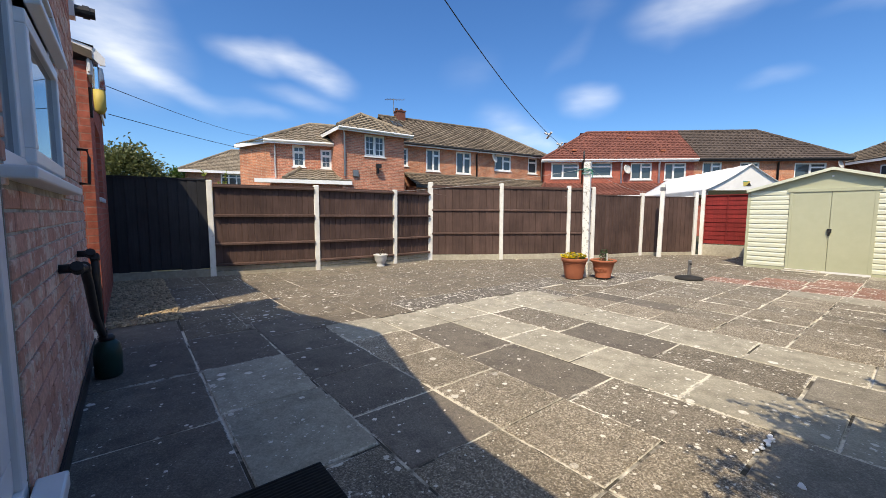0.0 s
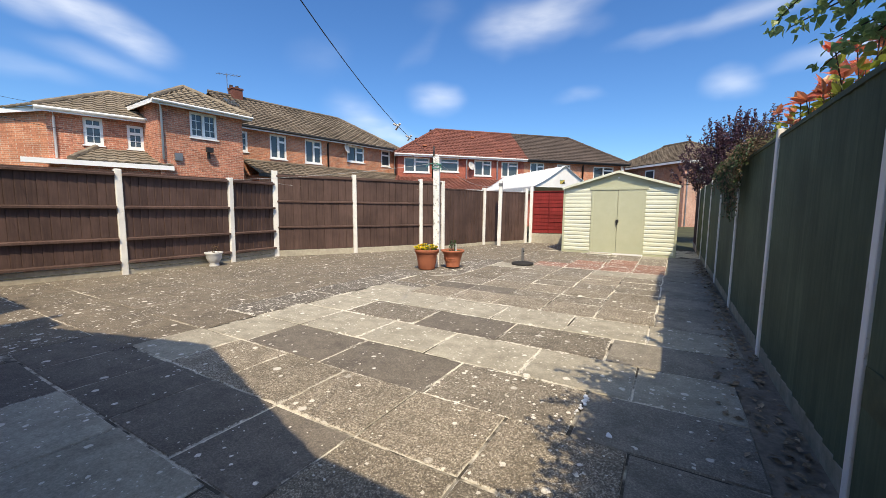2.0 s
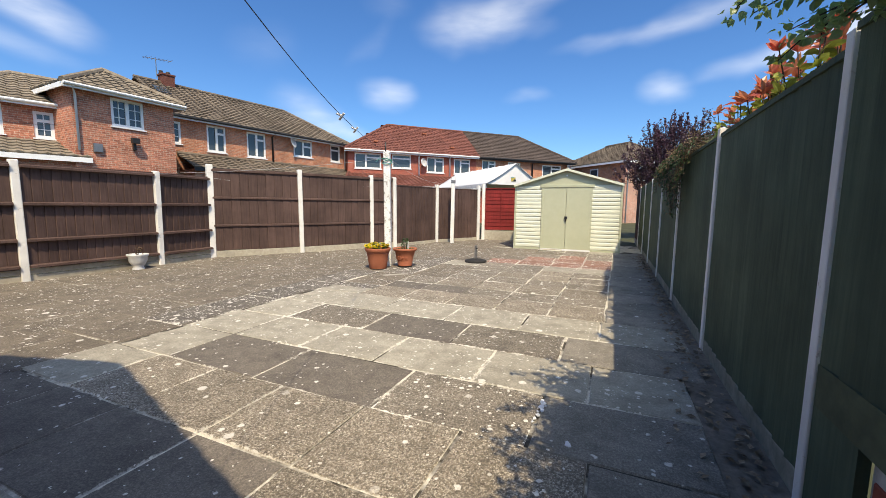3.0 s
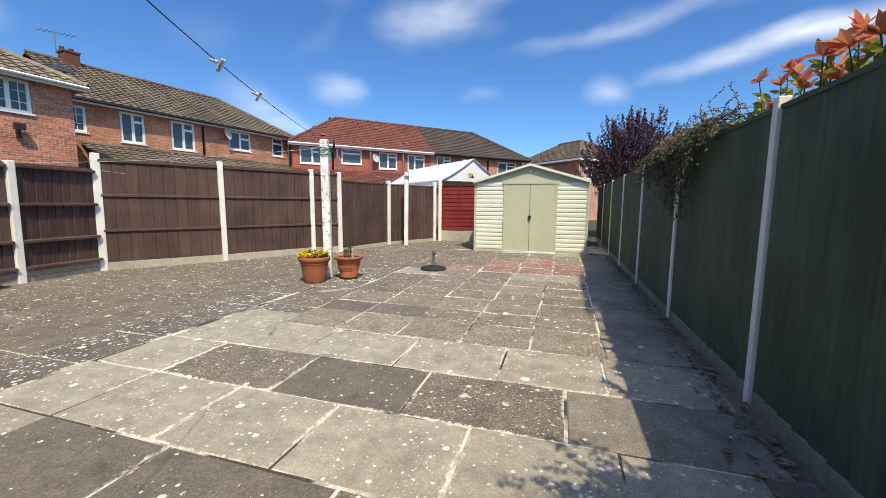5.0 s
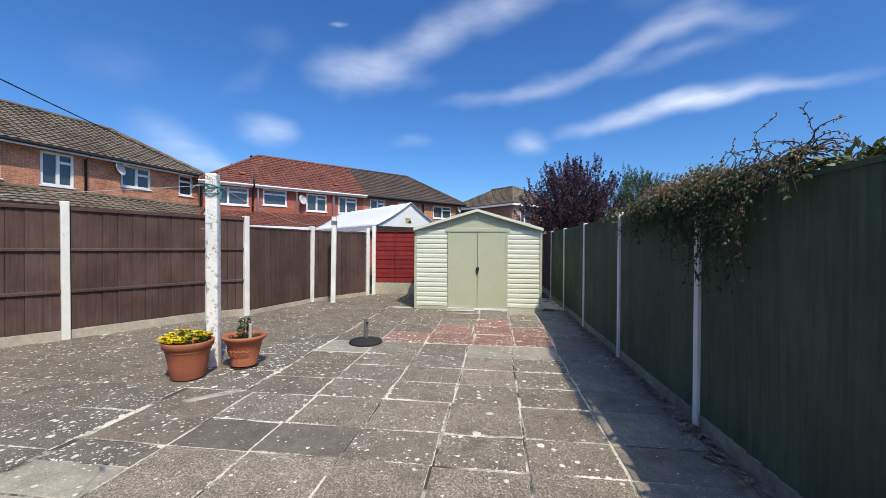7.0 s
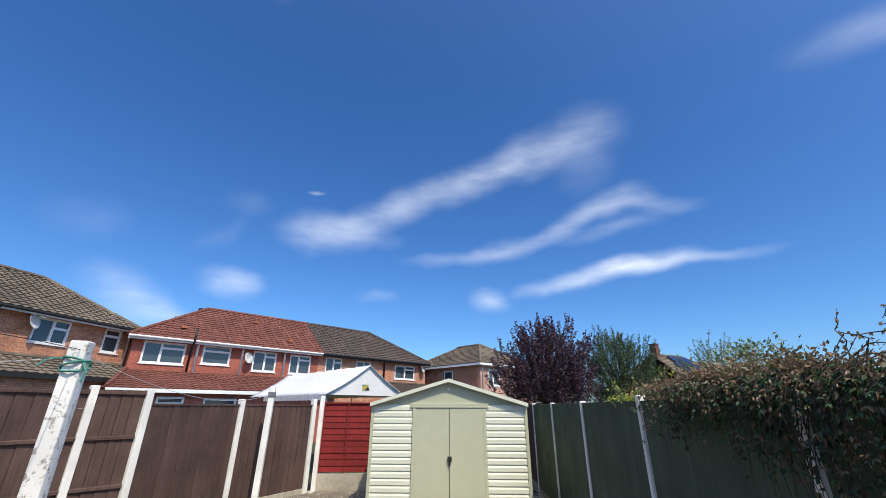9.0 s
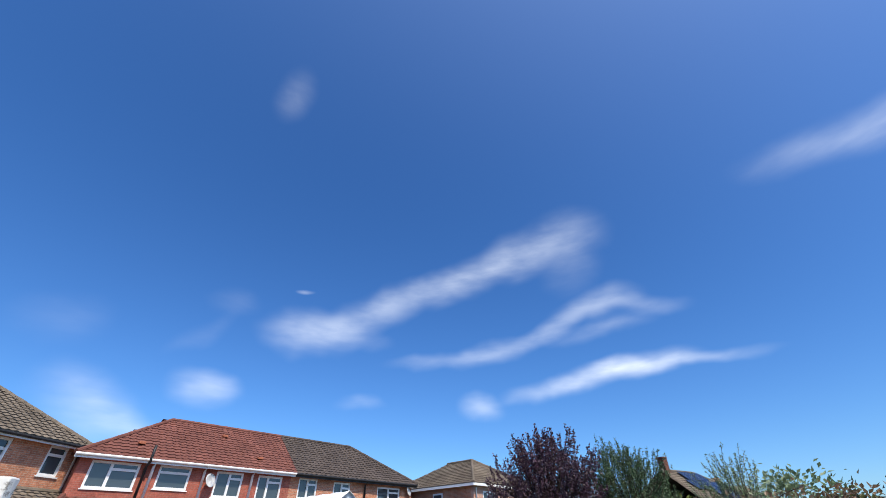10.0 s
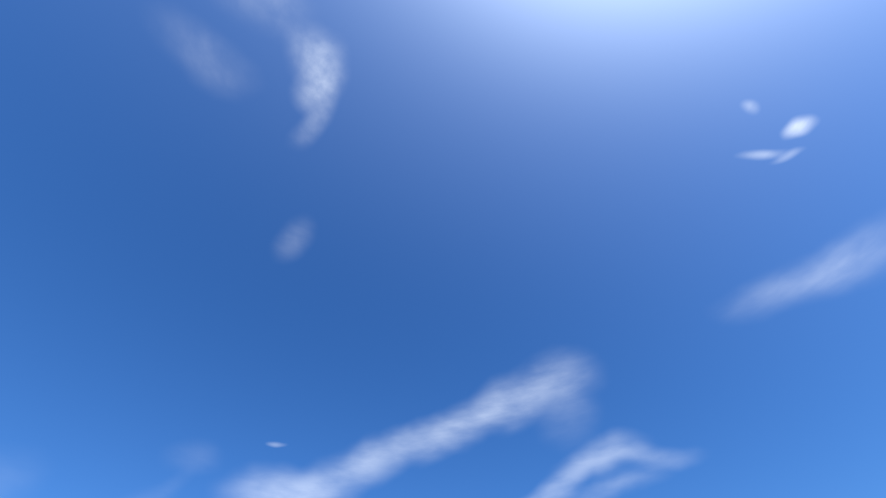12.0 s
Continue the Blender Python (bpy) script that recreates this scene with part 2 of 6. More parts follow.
def brick_mat(name, c1, c2, mortar, soft=1.0):
    """Brickwork for walls built with their length along the object's own x or y."""
    k = Mat(name, 0.9, 0, 0.2)
    tc = k.t.nodes.new("ShaderNodeTexCoord")
    p = k.node("ShaderNodeSeparateXYZ", Vector=tc.outputs["Object"])
    n = k.node("ShaderNodeSeparateXYZ", Vector=tc.outputs["Normal"])
    u = k.math("ADD", k.math("MULTIPLY", p.outputs[0], k.math("ABSOLUTE", n.outputs[1])), k.math("MULTIPLY", p.outputs[1], k.math("ABSOLUTE", n.outputs[0])))
    vec = k.node("ShaderNodeCombineXYZ", X=u, Y=p.outputs[2]).outputs[0]
    br = k.node("ShaderNodeTexBrick", Vector=vec, Color1=(*c1, 1), Color2=(*c2, 1), Mortar=(*mortar, 1), Scale=1.0, Mortar_Size=0.006, Bias=-0.1, Brick_Width=0.225, Row_Height=0.075)
    br.inputs["Mortar Smooth"].default_value = 0.2
    col = k.value(br.outputs["Color"], k.ramp(k.noise(1.1, 5), 0.3, 0.7, 0.78, 1.2))
    col = k.mix(k.ramp(k.noise(5.5, 5, 0.7), 0.55, 0.72, 0, 0.35), col, mortar)
    col = k.value(col, k.ramp(k.noise(14, 5), 0.3, 0.7, 0.72, 1.3))
    k.bump(br.outputs["Fac"], 0.4, -0.006)
    return k.done(col)


def wood_mat(name, c1, c2, rough=0.8, vary=0.12, spec=0.25):
    k = Mat(name, rough, 0, spec)
    grain = k.noise(1.0, 6, 0.65, k.stretch(38, 38, 2.2))
    col = k.mix(k.ramp(grain, 0.3, 0.7), c1, c2)
    col = k.value(col, k.ramp(k.noise(1.6, 4), 0.3, 0.7, 0.75, 1.25))
    col = k.value(col, k.random(1 - vary, 1 + vary))
    k.bump(grain, 0.35, 0.006)
    return k.done(col)


def leaf_mat(name, c1, c2, rough=0.45, through_light=0.36):
    k = Mat(name, rough, 0, 0.5)
    col = k.mix(k.geo.outputs["Random Per Island"], c1, c2)
    col = k.value(col, k.ramp(k.noise(3.0, 3), 0.3, 0.7, 0.7, 1.3))
    k.done(col)
    tr = k.node("ShaderNodeBsdfTranslucent", Color=col)
    ms = k.t.nodes.new("ShaderNodeMixShader")
    ms.inputs[0].default_value = through_light
    k.t.links.new(k.b.outputs[0], ms.inputs[1])
    k.t.links.new(tr.outputs[0], ms.inputs[2])
    k.t.links.new(ms.outputs[0], k.t.nodes["Material Output"].inputs[0])
    return k.m


def chipped_mat(name, paint, under, amount=0.5, rough=0.75):
    k = Mat(name, rough, 0, 0.3)
    chips = k.ramp(k.noise(16, 6, 0.7), amount + 0.04, amount + 0.12)
    col = k.mix(chips, paint, under)
    col = k.value(col, k.ramp(k.noise(2.5, 5), 0.3, 0.7, 0.85, 1.08))
    k.bump(k.noise(55, 5, 0.7), 0.4, 0.005)
    return k.done(col)


M = {
    "joint": joint_mat("slab_joint"),
    "slab_pale": slab_mat("pale_slab", (0.380, 0.352, 0.285), (0.272, 0.25, 0.200), 0.06, 0.15, 0.1, 0.8),
    "slab_grit": slab_mat("exposed_aggregate_slab", (0.245, 0.207, 0.157), (0.175, 0.148, 0.113), 0.38, 0.07, 0.12, 0.8),
    "slab_mid": slab_mat("weathered_brown_slab", (0.190, 0.164, 0.128), (0.132, 0.114, 0.092), 0.26, 0.24, 0.12, 1.0),
    "slab_dark": slab_mat("dark_slab", (0.162, 0.140, 0.116), (0.121, 0.106, 0.090), 0.08, 0.05, 0.12, 0.6),
    "slab_dots": slab_mat("dark_lichen_slab", (0.145, 0.128, 0.108), (0.105, 0.094, 0.081), 0.10, 0.48, 0.1, 0.8),
    "slab_grey": slab_mat("grey_lichen_slab", (0.180, 0.150, 0.114), (0.120, 0.101, 0.079), 0.10, 0.21, 0.08, 0.4),
    "slab_plain": slab_mat("plain_grey_slab", (0.245, 0.224, 0.188), (0.18, 0.164, 0.138), 0.12, 0.03, 0.12, 0.2),
    "slab_red": slab_mat("red_slab", (0.28, 0.125, 0.092), (0.20, 0.112, 0.086), 0.12, 0.50, 0.1),
    "mortar": rough_mat("pale_mortar", (0.66, 0.62, 0.53), (0.20, 0.18, 0.15), 7, 0.95, 0.3),
    "soil": rough_mat("soil_and_grass", (0.07, 0.075, 0.04), (0.045, 0.05, 0.025), 3, 0.95, 0.3),
    "old_concrete": rough_mat("mossy_concrete", (0.33, 0.31, 0.24), (0.18, 0.175, 0.125), 10, 0.95, 0.35, 0.5),
    "earth": rough_mat("gritty_earth", (0.27, 0.225, 0.18), (0.14, 0.118, 0.095), 22, 0.95, 0.3, 0.8),
    "concrete": rough_mat("grey_concrete", (0.46, 0.42, 0.33), (0.31, 0.28, 0.22), 14, 0.9, 0.25),
    "post": chipped_mat("white_painted_concrete", (0.76, 0.745, 0.69), (0.48, 0.45, 0.38), 0.58),
    "old_post": chipped_mat("flaking_white_paint", (0.76, 0.75, 0.71), (0.34, 0.32, 0.28), 0.50),
    "brown": wood_mat("brown_stained_wood", (0.108, 0.066, 0.054), (0.066, 0.041, 0.035)),
    "green": wood_mat("green_stained_wood", (0.080, 0.108, 0.066), (0.047, 0.069, 0.042)),
    "black_wood": wood_mat("near_black_wood", (0.030, 0.031, 0.036), (0.020, 0.021, 0.025), 0.7),
    "red_wood": wood_mat("red_stained_wood", (0.22, 0.022, 0.02), (0.15, 0.016, 0.015)),
    "mossy": rough_mat("mossy_board", (0.11, 0.13, 0.07), (0.07, 0.08, 0.045), 12, 0.9),
    "shed": rough_mat("sage_green_enamel", (0.455, 0.465, 0.325), (0.425, 0.435, 0.30), 6, 0.5, 0.07, 0.04, 0, 0, 0.4),
    "shed_pale": rough_mat("cream_green_enamel", (0.65, 0.665, 0.53), (0.61, 0.625, 0.495), 6, 0.5, 0.07, 0.04, 0, 0, 0.4),
    "white": rough_mat("white_upvc", (0.80, 0.80, 0.79), (0.76, 0.76, 0.75), 8, 0.35, 0.05, 0.02, 0, 0, 0.5),
    "canvas": rough_mat("white_canvas", (0.72, 0.72, 0.71), (0.64, 0.64, 0.64), 4, 0.6, 0.06, 0.05),
    "black": rough_mat("black_plastic", (0.02, 0.02, 0.021), (0.03, 0.03, 0.03), 20, 0.45, 0.1, 0.1),
    "rubber": rough_mat("black_rubber", (0.018, 0.018, 0.018), (0.03, 0.029, 0.028), 30, 0.8, 0.2, 0.1),
    "green_plastic": rough_mat("dark_green_plastic", (0.012, 0.05, 0.04), (0.01, 0.04, 0.032), 10, 0.35, 0.1, 0.05),
    "terracotta": rough_mat("terracotta", (0.40, 0.135, 0.07), (0.33, 0.11, 0.06), 9, 0.7, 0.22, 0.12),
    "peat": rough_mat("potting_soil", (0.05, 0.032, 0.02), (0.025, 0.017, 0.012), 40, 0.95, 0.3, 0.8),
    "grey_plastic": rough_mat("pale_grey_plastic", (0.62, 0.62, 0.6), (0.5, 0.5, 0.49), 12, 0.5, 0.15),
    "metal": rough_mat("grey_metal", (0.30, 0.30, 0.30), (0.22, 0.22, 0.22), 20, 0.45, 0.15, 0.1, 0, 0.7),
    "brick_house": brick_mat("orange_brick", (0.52, 0.215, 0.12), (0.36, 0.135, 0.08), (0.42, 0.34, 0.26)),
    "brick_red": brick_mat("red_brick", (0.38, 0.11, 0.075), (0.29, 0.08, 0.055), (0.28, 0.15, 0.12)),
    # paler brick that carries the sunlight on one house front
    "brick_sunlit_pink": brick_mat("pink_brick", (0.50, 0.27, 0.2), (0.42, 0.21, 0.15), (0.45, 0.38, 0.32)),
    "brick_own": brick_mat("own_brick", (0.55, 0.21, 0.13), (0.29, 0.105, 0.072), (0.50, 0.40, 0.31)),
    "tile_brown": rough_mat("brown_roof_tile", (0.190, 0.152, 0.114), (0.122, 0.098, 0.077), 5, 0.9, 0.35, 0.3, 0, 0, 0.2, 0.1),
    "tile_grey": rough_mat("grey_brown_roof_tile", (0.275, 0.232, 0.174), (0.189, 0.152, 0.116), 5, 0.9, 0.3, 0.3, 0, 0, 0.2, 0.1),
    "tile_red": rough_mat("red_roof_tile", (0.20, 0.075, 0.055), (0.145, 0.058, 0.045), 5, 0.8, 0.25, 0.3, 0, 0, 0.25, 0.1),
    "tile_dark": rough_mat("dark_roof_tile", (0.099, 0.075, 0.064), (0.067, 0.053, 0.045), 5, 0.85, 0.25, 0.3, 0, 0, 0.25, 0.1),
    "wire": rough_mat("black_cable", (0.02, 0.02, 0.02), (0.03, 0.03, 0.03), 20, 0.6, 0.1),
    "pale_wire": rough_mat("pale_line", (0.5, 0.5, 0.48), (0.4, 0.4, 0.4), 20, 0.6, 0.1),
    "bark": rough_mat("bark", (0.09, 0.065, 0.05), (0.05, 0.036, 0.028), 25, 0.95, 0.3, 0.8),
    "leaf_green": leaf_mat("green_leaf", (0.128, 0.221, 0.051), (0.068, 0.145, 0.034)),
    "leaf_spray": leaf_mat("spray_leaf", (0.36, 0.48, 0.2), (0.2, 0.31, 0.12), 0.4, 0.6),
    # dark green leaf; also stands in for shade within the shrub and climber
    "leaf_dark_and_shade": leaf_mat("dark_and_shaded_leaf", (0.060, 0.119, 0.037), (0.034, 0.076, 0.027)),
    "leaf_olive": leaf_mat("olive_leaf", (0.17, 0.185, 0.07), (0.09, 0.11, 0.045)),
    "leaf_rust": leaf_mat("rusty_leaf", (0.30, 0.185, 0.115), (0.16, 0.13, 0.07)),
    "leaf_red": leaf_mat("red_young_leaf", (0.62, 0.15, 0.11), (0.58, 0.27, 0.12), 0.3, 0.5),
    "leaf_purple": leaf_mat("purple_leaf", (0.062, 0.039, 0.060), (0.118, 0.055, 0.078)),
    "leaf_sage": leaf_mat("sage_leaf", (0.11, 0.17, 0.075), (0.055, 0.10, 0.045)),
    "leaf_pale": leaf_mat("pale_leaf", (0.26, 0.34, 0.18), (0.15, 0.21, 0.11)),
    "leaf_lime": leaf_mat("lime_leaf", (0.30, 0.33, 0.05), (0.2, 0.24, 0.05)),
    "petal": leaf_mat("yellow_petal", (0.85, 0.62, 0.01), (0.80, 0.68, 0.03)),
    "litter": rough_mat("dead_leaf", (0.36, 0.28, 0.19), (0.14, 0.10, 0.07), 30, 0.9, 0.3, 0.3, 0, 0, 0.2, 0.4),
    "pebble": rough_mat("gravel", (0.52, 0.41, 0.27), (0.27, 0.21, 0.145), 30, 0.9, 0.2, 0.3, 0, 0, 0.2, 0.45),
    "solar": rough_mat("solar_cell", (0.015, 0.025, 0.07), (0.012, 0.02, 0.05), 6, 0.2, 0.1, 0.02, 0, 0, 0.6),
    "curtain": rough_mat("pale_curtain", (0.5, 0.5, 0.48), (0.42, 0.42, 0.41), 12, 0.9, 0.15),
    "room": rough_mat("dim_room", (0.10, 0.10, 0.10), (0.07, 0.07, 0.07), 4, 0.9, 0.2),
    "yellow": rough_mat("yellow_sticker", (0.5, 0.40, 0.10), (0.42, 0.33, 0.08), 10, 0.6, 0.1),
    "blue": rough_mat("blue_rope", (0.08, 0.28, 0.28), (0.06, 0.2, 0.1), 40, 0.8, 0.1),
}
gk = Mat("window_glass", 0.03, 0, 0.8)
gk.b.inputs["IOR"].default_value = 1.5
gk.b.inputs["Transmission Weight"].default_value = 0.0
M["glass"] = gk.done((0.05, 0.065, 0.075))
ck = Mat("clear_glass", 0.02, 0, 0.5)
ck.b.inputs["Transmission Weight"].default_value = 1.0
M["clear"] = ck.done((0.9, 0.95, 0.95))


# ---------- building helpers ----------
FACES = ((0, 3, 2, 1), (4, 5, 6, 7), (0, 1, 5, 4), (1, 2, 6, 5), (2, 3, 7, 6), (3, 0, 4, 7))


def box(bm, x0, x1, y0, y1, z0, z1, m=None):
    vs = [Vector(c) for c in ((x0, y0, z0), (x1, y0, z0), (x1, y1, z0), (x0, y1, z0), (x0, y0, z1), (x1, y0, z1), (x1, y1, z1), (x0, y1, z1))]
    vs = [bm.verts.new(m @ v if m else v) for v in vs]
    for f in FACES:
        bm.faces.new([vs[i] for i in f])
    return bm


def prism(bm, pts, a, b, axis="y", m=None):
    """A flat outline pulled along an axis from a to b. pts are (x, z) for y, (y, z) for x, (x, y) for z."""
    def at(p, d):
        v = {"y": (p[0], d, p[1]), "x": (d, p[0], p[1]), "z": (p[0], p[1], d)}[axis]
        return m @ Vector(v) if m else v
    lo = [bm.verts.new(at(p, a)) for p in pts]
    hi = [bm.verts.new(at(p, b)) for p in pts]
    n = len(pts)
    bm.faces.new(lo)
    bm.faces.new(hi[::-1])
    for i in range(n):
        bm.faces.new((lo[i], hi[i], hi[(i + 1) % n], lo[(i + 1) % n]))
    return bm


def lathe(bm, profile, seg=24, m=None, close=True):
    rings = []
    for r, z in profile:
        ring = []
        for i in range(seg):
            a = 2 * math.pi * i / seg
            v = Vector((r * math.cos(a), r * math.sin(a), z))
            ring.append(bm.verts.new(m @ v if m else v))
        rings.append(ring)
    for p, q in zip(rings, rings[1:]):
        for i in range(seg):
            bm.faces.new((p[i], p[(i + 1) % seg], q[(i + 1) % seg], q[i]))
    if close:
        bm.faces.new(rings[0][::-1])
        bm.faces.new(rings[-1])
    return bm


def tube(bm, pts, r, seg=6, taper=None):
    """A round bar along points; taper: the radius at its end."""
    pts = [Vector(p) for p in pts]
    rings = []
    for i, p in enumerate(pts):
        d = (pts[min(i + 1, len(pts) - 1)] - pts[max(i - 1, 0)]).normalized()
        side = d.orthogonal().normalized() if abs(d.z) > 0.9 else d.cross(Vector((0, 0, 1))).normalized()
        up = side.cross(d)
        rr = r if taper is None else r + (taper - r) * i / max(len(pts) - 1, 1)
        rings.append([bm.verts.new(p + (side * math.cos(a) + up * math.sin(a)) * rr) for a in [2 * math.pi * k / seg for k in range(seg)]])
    for p, q in zip(rings, rings[1:]):
        for i in range(seg):
            bm.faces.new((p[i], p[(i + 1) % seg], q[(i + 1) % seg], q[i]))
    bm.faces.new(rings[0][::-1])
    bm.faces.new(rings[-1])
    return bm


def mesh_of(name, bm, material, smooth=False):
    bmesh.ops.recalc_face_normals(bm, faces=bm.faces)
    me = bpy.data.meshes.new(name)
    bm.to_mesh(me)
    bm.free()
    me.materials.append(material)
    if smooth:
        for p in me.polygons:
            p.use_smooth = True
    return me


def part(name, bm, material, parent=None, label="", smooth=False, bevel=0.0):
    ob = new(name, mesh_of(name, bm, material, smooth))
    if parent is not None:
        ob.parent = parent
    if label:
        tagged(ob, label)
    if bevel:
        md = ob.modifiers.new("bevel", "BEVEL")
        md.width, md.segments, md.limit_method = bevel, 2, "ANGLE"
    return ob


def piece(name, me, parent, m):
    ob = new(name, me)
    ob.parent = parent
    ob.matrix_basis = m
    return ob


def thing(name, m, label, category, group="", kind=""):
    ob = new(name)
    ob.empty_display_size = 0.2
    ob.matrix_basis = m
    return tagged(ob, label, category, group, kind)


def BM():
    return bmesh.new()


def along(p, q, z=0):
    """Pose at p with x running towards q."""
    return pose(p[0], p[1], z, 0, 0, math.degrees(math.atan2(q[1] - p[1], q[0] - p[0])))


def holed(bm, x0, x1, z0, z1, y0, y1, holes):
    """A wall along x with openings (x0, x1, z0, z1) that go through it."""
    xs = sorted({x0, x1, *[h[0] for h in holes], *[h[1] for h in holes]})
    zs = sorted({z0, z1, *[h[2] for h in holes], *[h[3] for h in holes]})
    nx, nz = len(xs) - 1, len(zs) - 1

    def solid(i, k):
        if not (0 <= i < nx and 0 <= k < nz):
            return False
        x, z = (xs[i] + xs[i + 1]) / 2, (zs[k] + zs[k + 1]) / 2
        return not any(h[0] <= x <= h[1] and h[2] <= z <= h[3] for h in holes)

    grid = {}

    def v(i, k, y):
        key = (i, k, y)
        if key not in grid:
            grid[key] = bm.verts.new((xs[i], y, zs[k]))
        return grid[key]

    for i in range(nx):
        for k in range(nz):
            if not solid(i, k):
                continue
            bm.faces.new((v(i, k, y0), v(i + 1, k, y0), v(i + 1, k + 1, y0), v(i, k + 1, y0)))
            bm.faces.new((v(i, k, y1), v(i, k + 1, y1), v(i + 1, k + 1, y1), v(i + 1, k, y1)))
            for di, dk, p, q in ((-1, 0, (i, k), (i, k + 1)), (1, 0, (i + 1, k + 1), (i + 1, k)), (0, -1, (i + 1, k), (i, k)), (0, 1, (i, k + 1), (i + 1, k + 1))):
                if not solid(i + di, k + dk):
                    bm.faces.new((v(*p, y0), v(*q, y0), v(*q, y1), v(*p, y1)))
    return bm


def tiles(bm, el, er, rl, rr, course=0.3, width=0.33):
    """Lapped roof tiles on a slope from the eaves el-er up to the ridge rl-rr."""
    el, er, rl, rr = (Vector(v) for v in (el, er, rl, rr))
    along_e = (er - el).normalized()
    upward = ((rl + rr) / 2 - (el + er) / 2)
    normal = along_e.cross(upward).normalized()
    if normal.z < 0:
        normal = -normal
    rows = max(1, round(((rl - el) - along_e * (rl - el).dot(along_e)).length / course))
    base = [bm.verts.new(v) for v in (el, er, rr, rl)] if (rr - rl).length > 0.01 else [bm.verts.new(v) for v in (el, er, rl)]
    bm.faces.new(base)
    for i in range(rows):
        t0, t1 = i / rows, (i + 1.12) / rows
        tm = (i + 0.5) / rows
        a, b = el.lerp(rl, tm), er.lerp(rr, tm)
        sa, sb = (a - el).dot(along_e), (b - el).dot(along_e)
        rise = (rl - el) - along_e * (rl - el).dot(along_e)
        k0 = math.floor(sa / width)
        k1 = math.ceil(sb / width)
        for k in range(k0, k1):
            s0, s1 = max(k * width, sa), min((k + 1) * width - 0.008, sb)
            if s1 - s0 < 0.04:
                continue
            cols = [(s0, 0.0), (s0 * 0.65 + s1 * 0.35, 0.0), ((s0 + s1 * 2) / 3, 0.035), (s1, 0.012)]
            low = [bm.verts.new(el + along_e * s + rise * t0 + normal * (0.055 + h)) for s, h in cols]
            foot = [bm.verts.new(el + along_e * s + rise * t0 + normal * (0.01 + h * 0.6)) for s, h in cols]
            top = [bm.verts.new(el + along_e * s + rise * min(t1, 1) + normal * (0.012 + h)) for s, h in cols]
            for j in range(3):
                bm.faces.new((low[j], low[j + 1], top[j + 1], top[j]))
                bm.faces.new((foot[j], foot[j + 1], low[j + 1], low[j]))
    return bm


def ridge(bm, p, q, r=0.1):
    """Half-round ridge tiles between two points."""
    p, q = Vector(p), Vector(q)
    n = max(1, round((q - p).length / 0.42))
    for i in range(n):
        a, b = p.lerp(q, i / n), p.lerp(q, (i + 1.02) / n)
        tube(bm, [a, b], r * (1.0 + 0.06 * (i % 2)), 8)
    return bm


def roof_part(parent, material, slopes, ridges, label="", coarse=()):
    bm = BM()
    for s in slopes:
        tiles(bm, *s)
    for s in coarse:
        tiles(bm, *s, course=1.2, width=2.5)
    rf = part("roof", bm, material, parent, label)
    rb = BM()
    for p, q in ridges:
        ridge(rb, p, q)
    part("ridge_tiles", rb, material, rf)
    return rf


def window(parent, x0, x1, z0, z1, y, splits=(), cross=(), bars=0, depth=0.07, sill=True, vents=()):
    """A white window in the plane y of its parent: posts at splits, rails (x0, x1, z), small glazing bars."""
    w = 0.095
    edges = [x0, *splits, x1]
    openings = []
    for n, (a, b) in enumerate(zip(edges, edges[1:])):
        a2, b2 = a + (w if n == 0 else w * 0.6), b - (w if n == len(edges) - 2 else w * 0.6)
        cuts = sorted(z for p, q, z in cross if p <= (a + b) / 2 <= q)
        zs = [z0 + w, *[c for z in cuts for c in (z - w * 0.55, z + w * 0.55)], z1 - w]
        openings += [(a2, b2, zs[i], zs[i + 1]) for i in range(0, len(zs), 2)]
    fr = part("window", holed(BM(), x0, x1, z0, z1, y - 0.02, y + depth, openings), M["white"], parent, "white plastic window with dark glass")
    for a, b in zip(edges, edges[1:]):
        for i in range(bars):
            xm = a + (b - a) * (i + 1) / (bars + 1)
            part("glazing_bar", box(BM(), xm - 0.012, xm + 0.012, y + 0.005, y + 0.03, z0 + w, z1 - w), M["white"], fr)
        for i in range(bars * 2):
            zm = z0 + (z1 - z0) * (i + 1) / (bars * 2 + 1)
            part("glazing_bar", box(BM(), a + w, b - w, y + 0.004, y + 0.029, zm - 0.012, zm + 0.012), M["white"], fr)
    for a, b in zip(edges, edges[1:]):
        pb = box(BM(), a + 0.01, b - 0.01, y + 0.035, y + 0.05, z0 + 0.02, z1 - 0.02)
        part("pane", pb, M["glass"], fr)
    if sill:
        part("window_sill", box(BM(), x0 - 0.05, x1 + 0.05, y - 0.1, y + 0.02, z0 - 0.05, z0 - 0.002), M["white"], fr)
    return fr


def gutter(parent, p, q, material, label="white gutter"):
    bm = tube(BM(), [p, q], 0.055, 8)
    part("gutter", bm, material, parent, label)


def pipe(parent, pts, material, r=0.035, name="downpipe"):
    part(name, tube(BM(), pts, r, 8), material, parent, smooth=True)


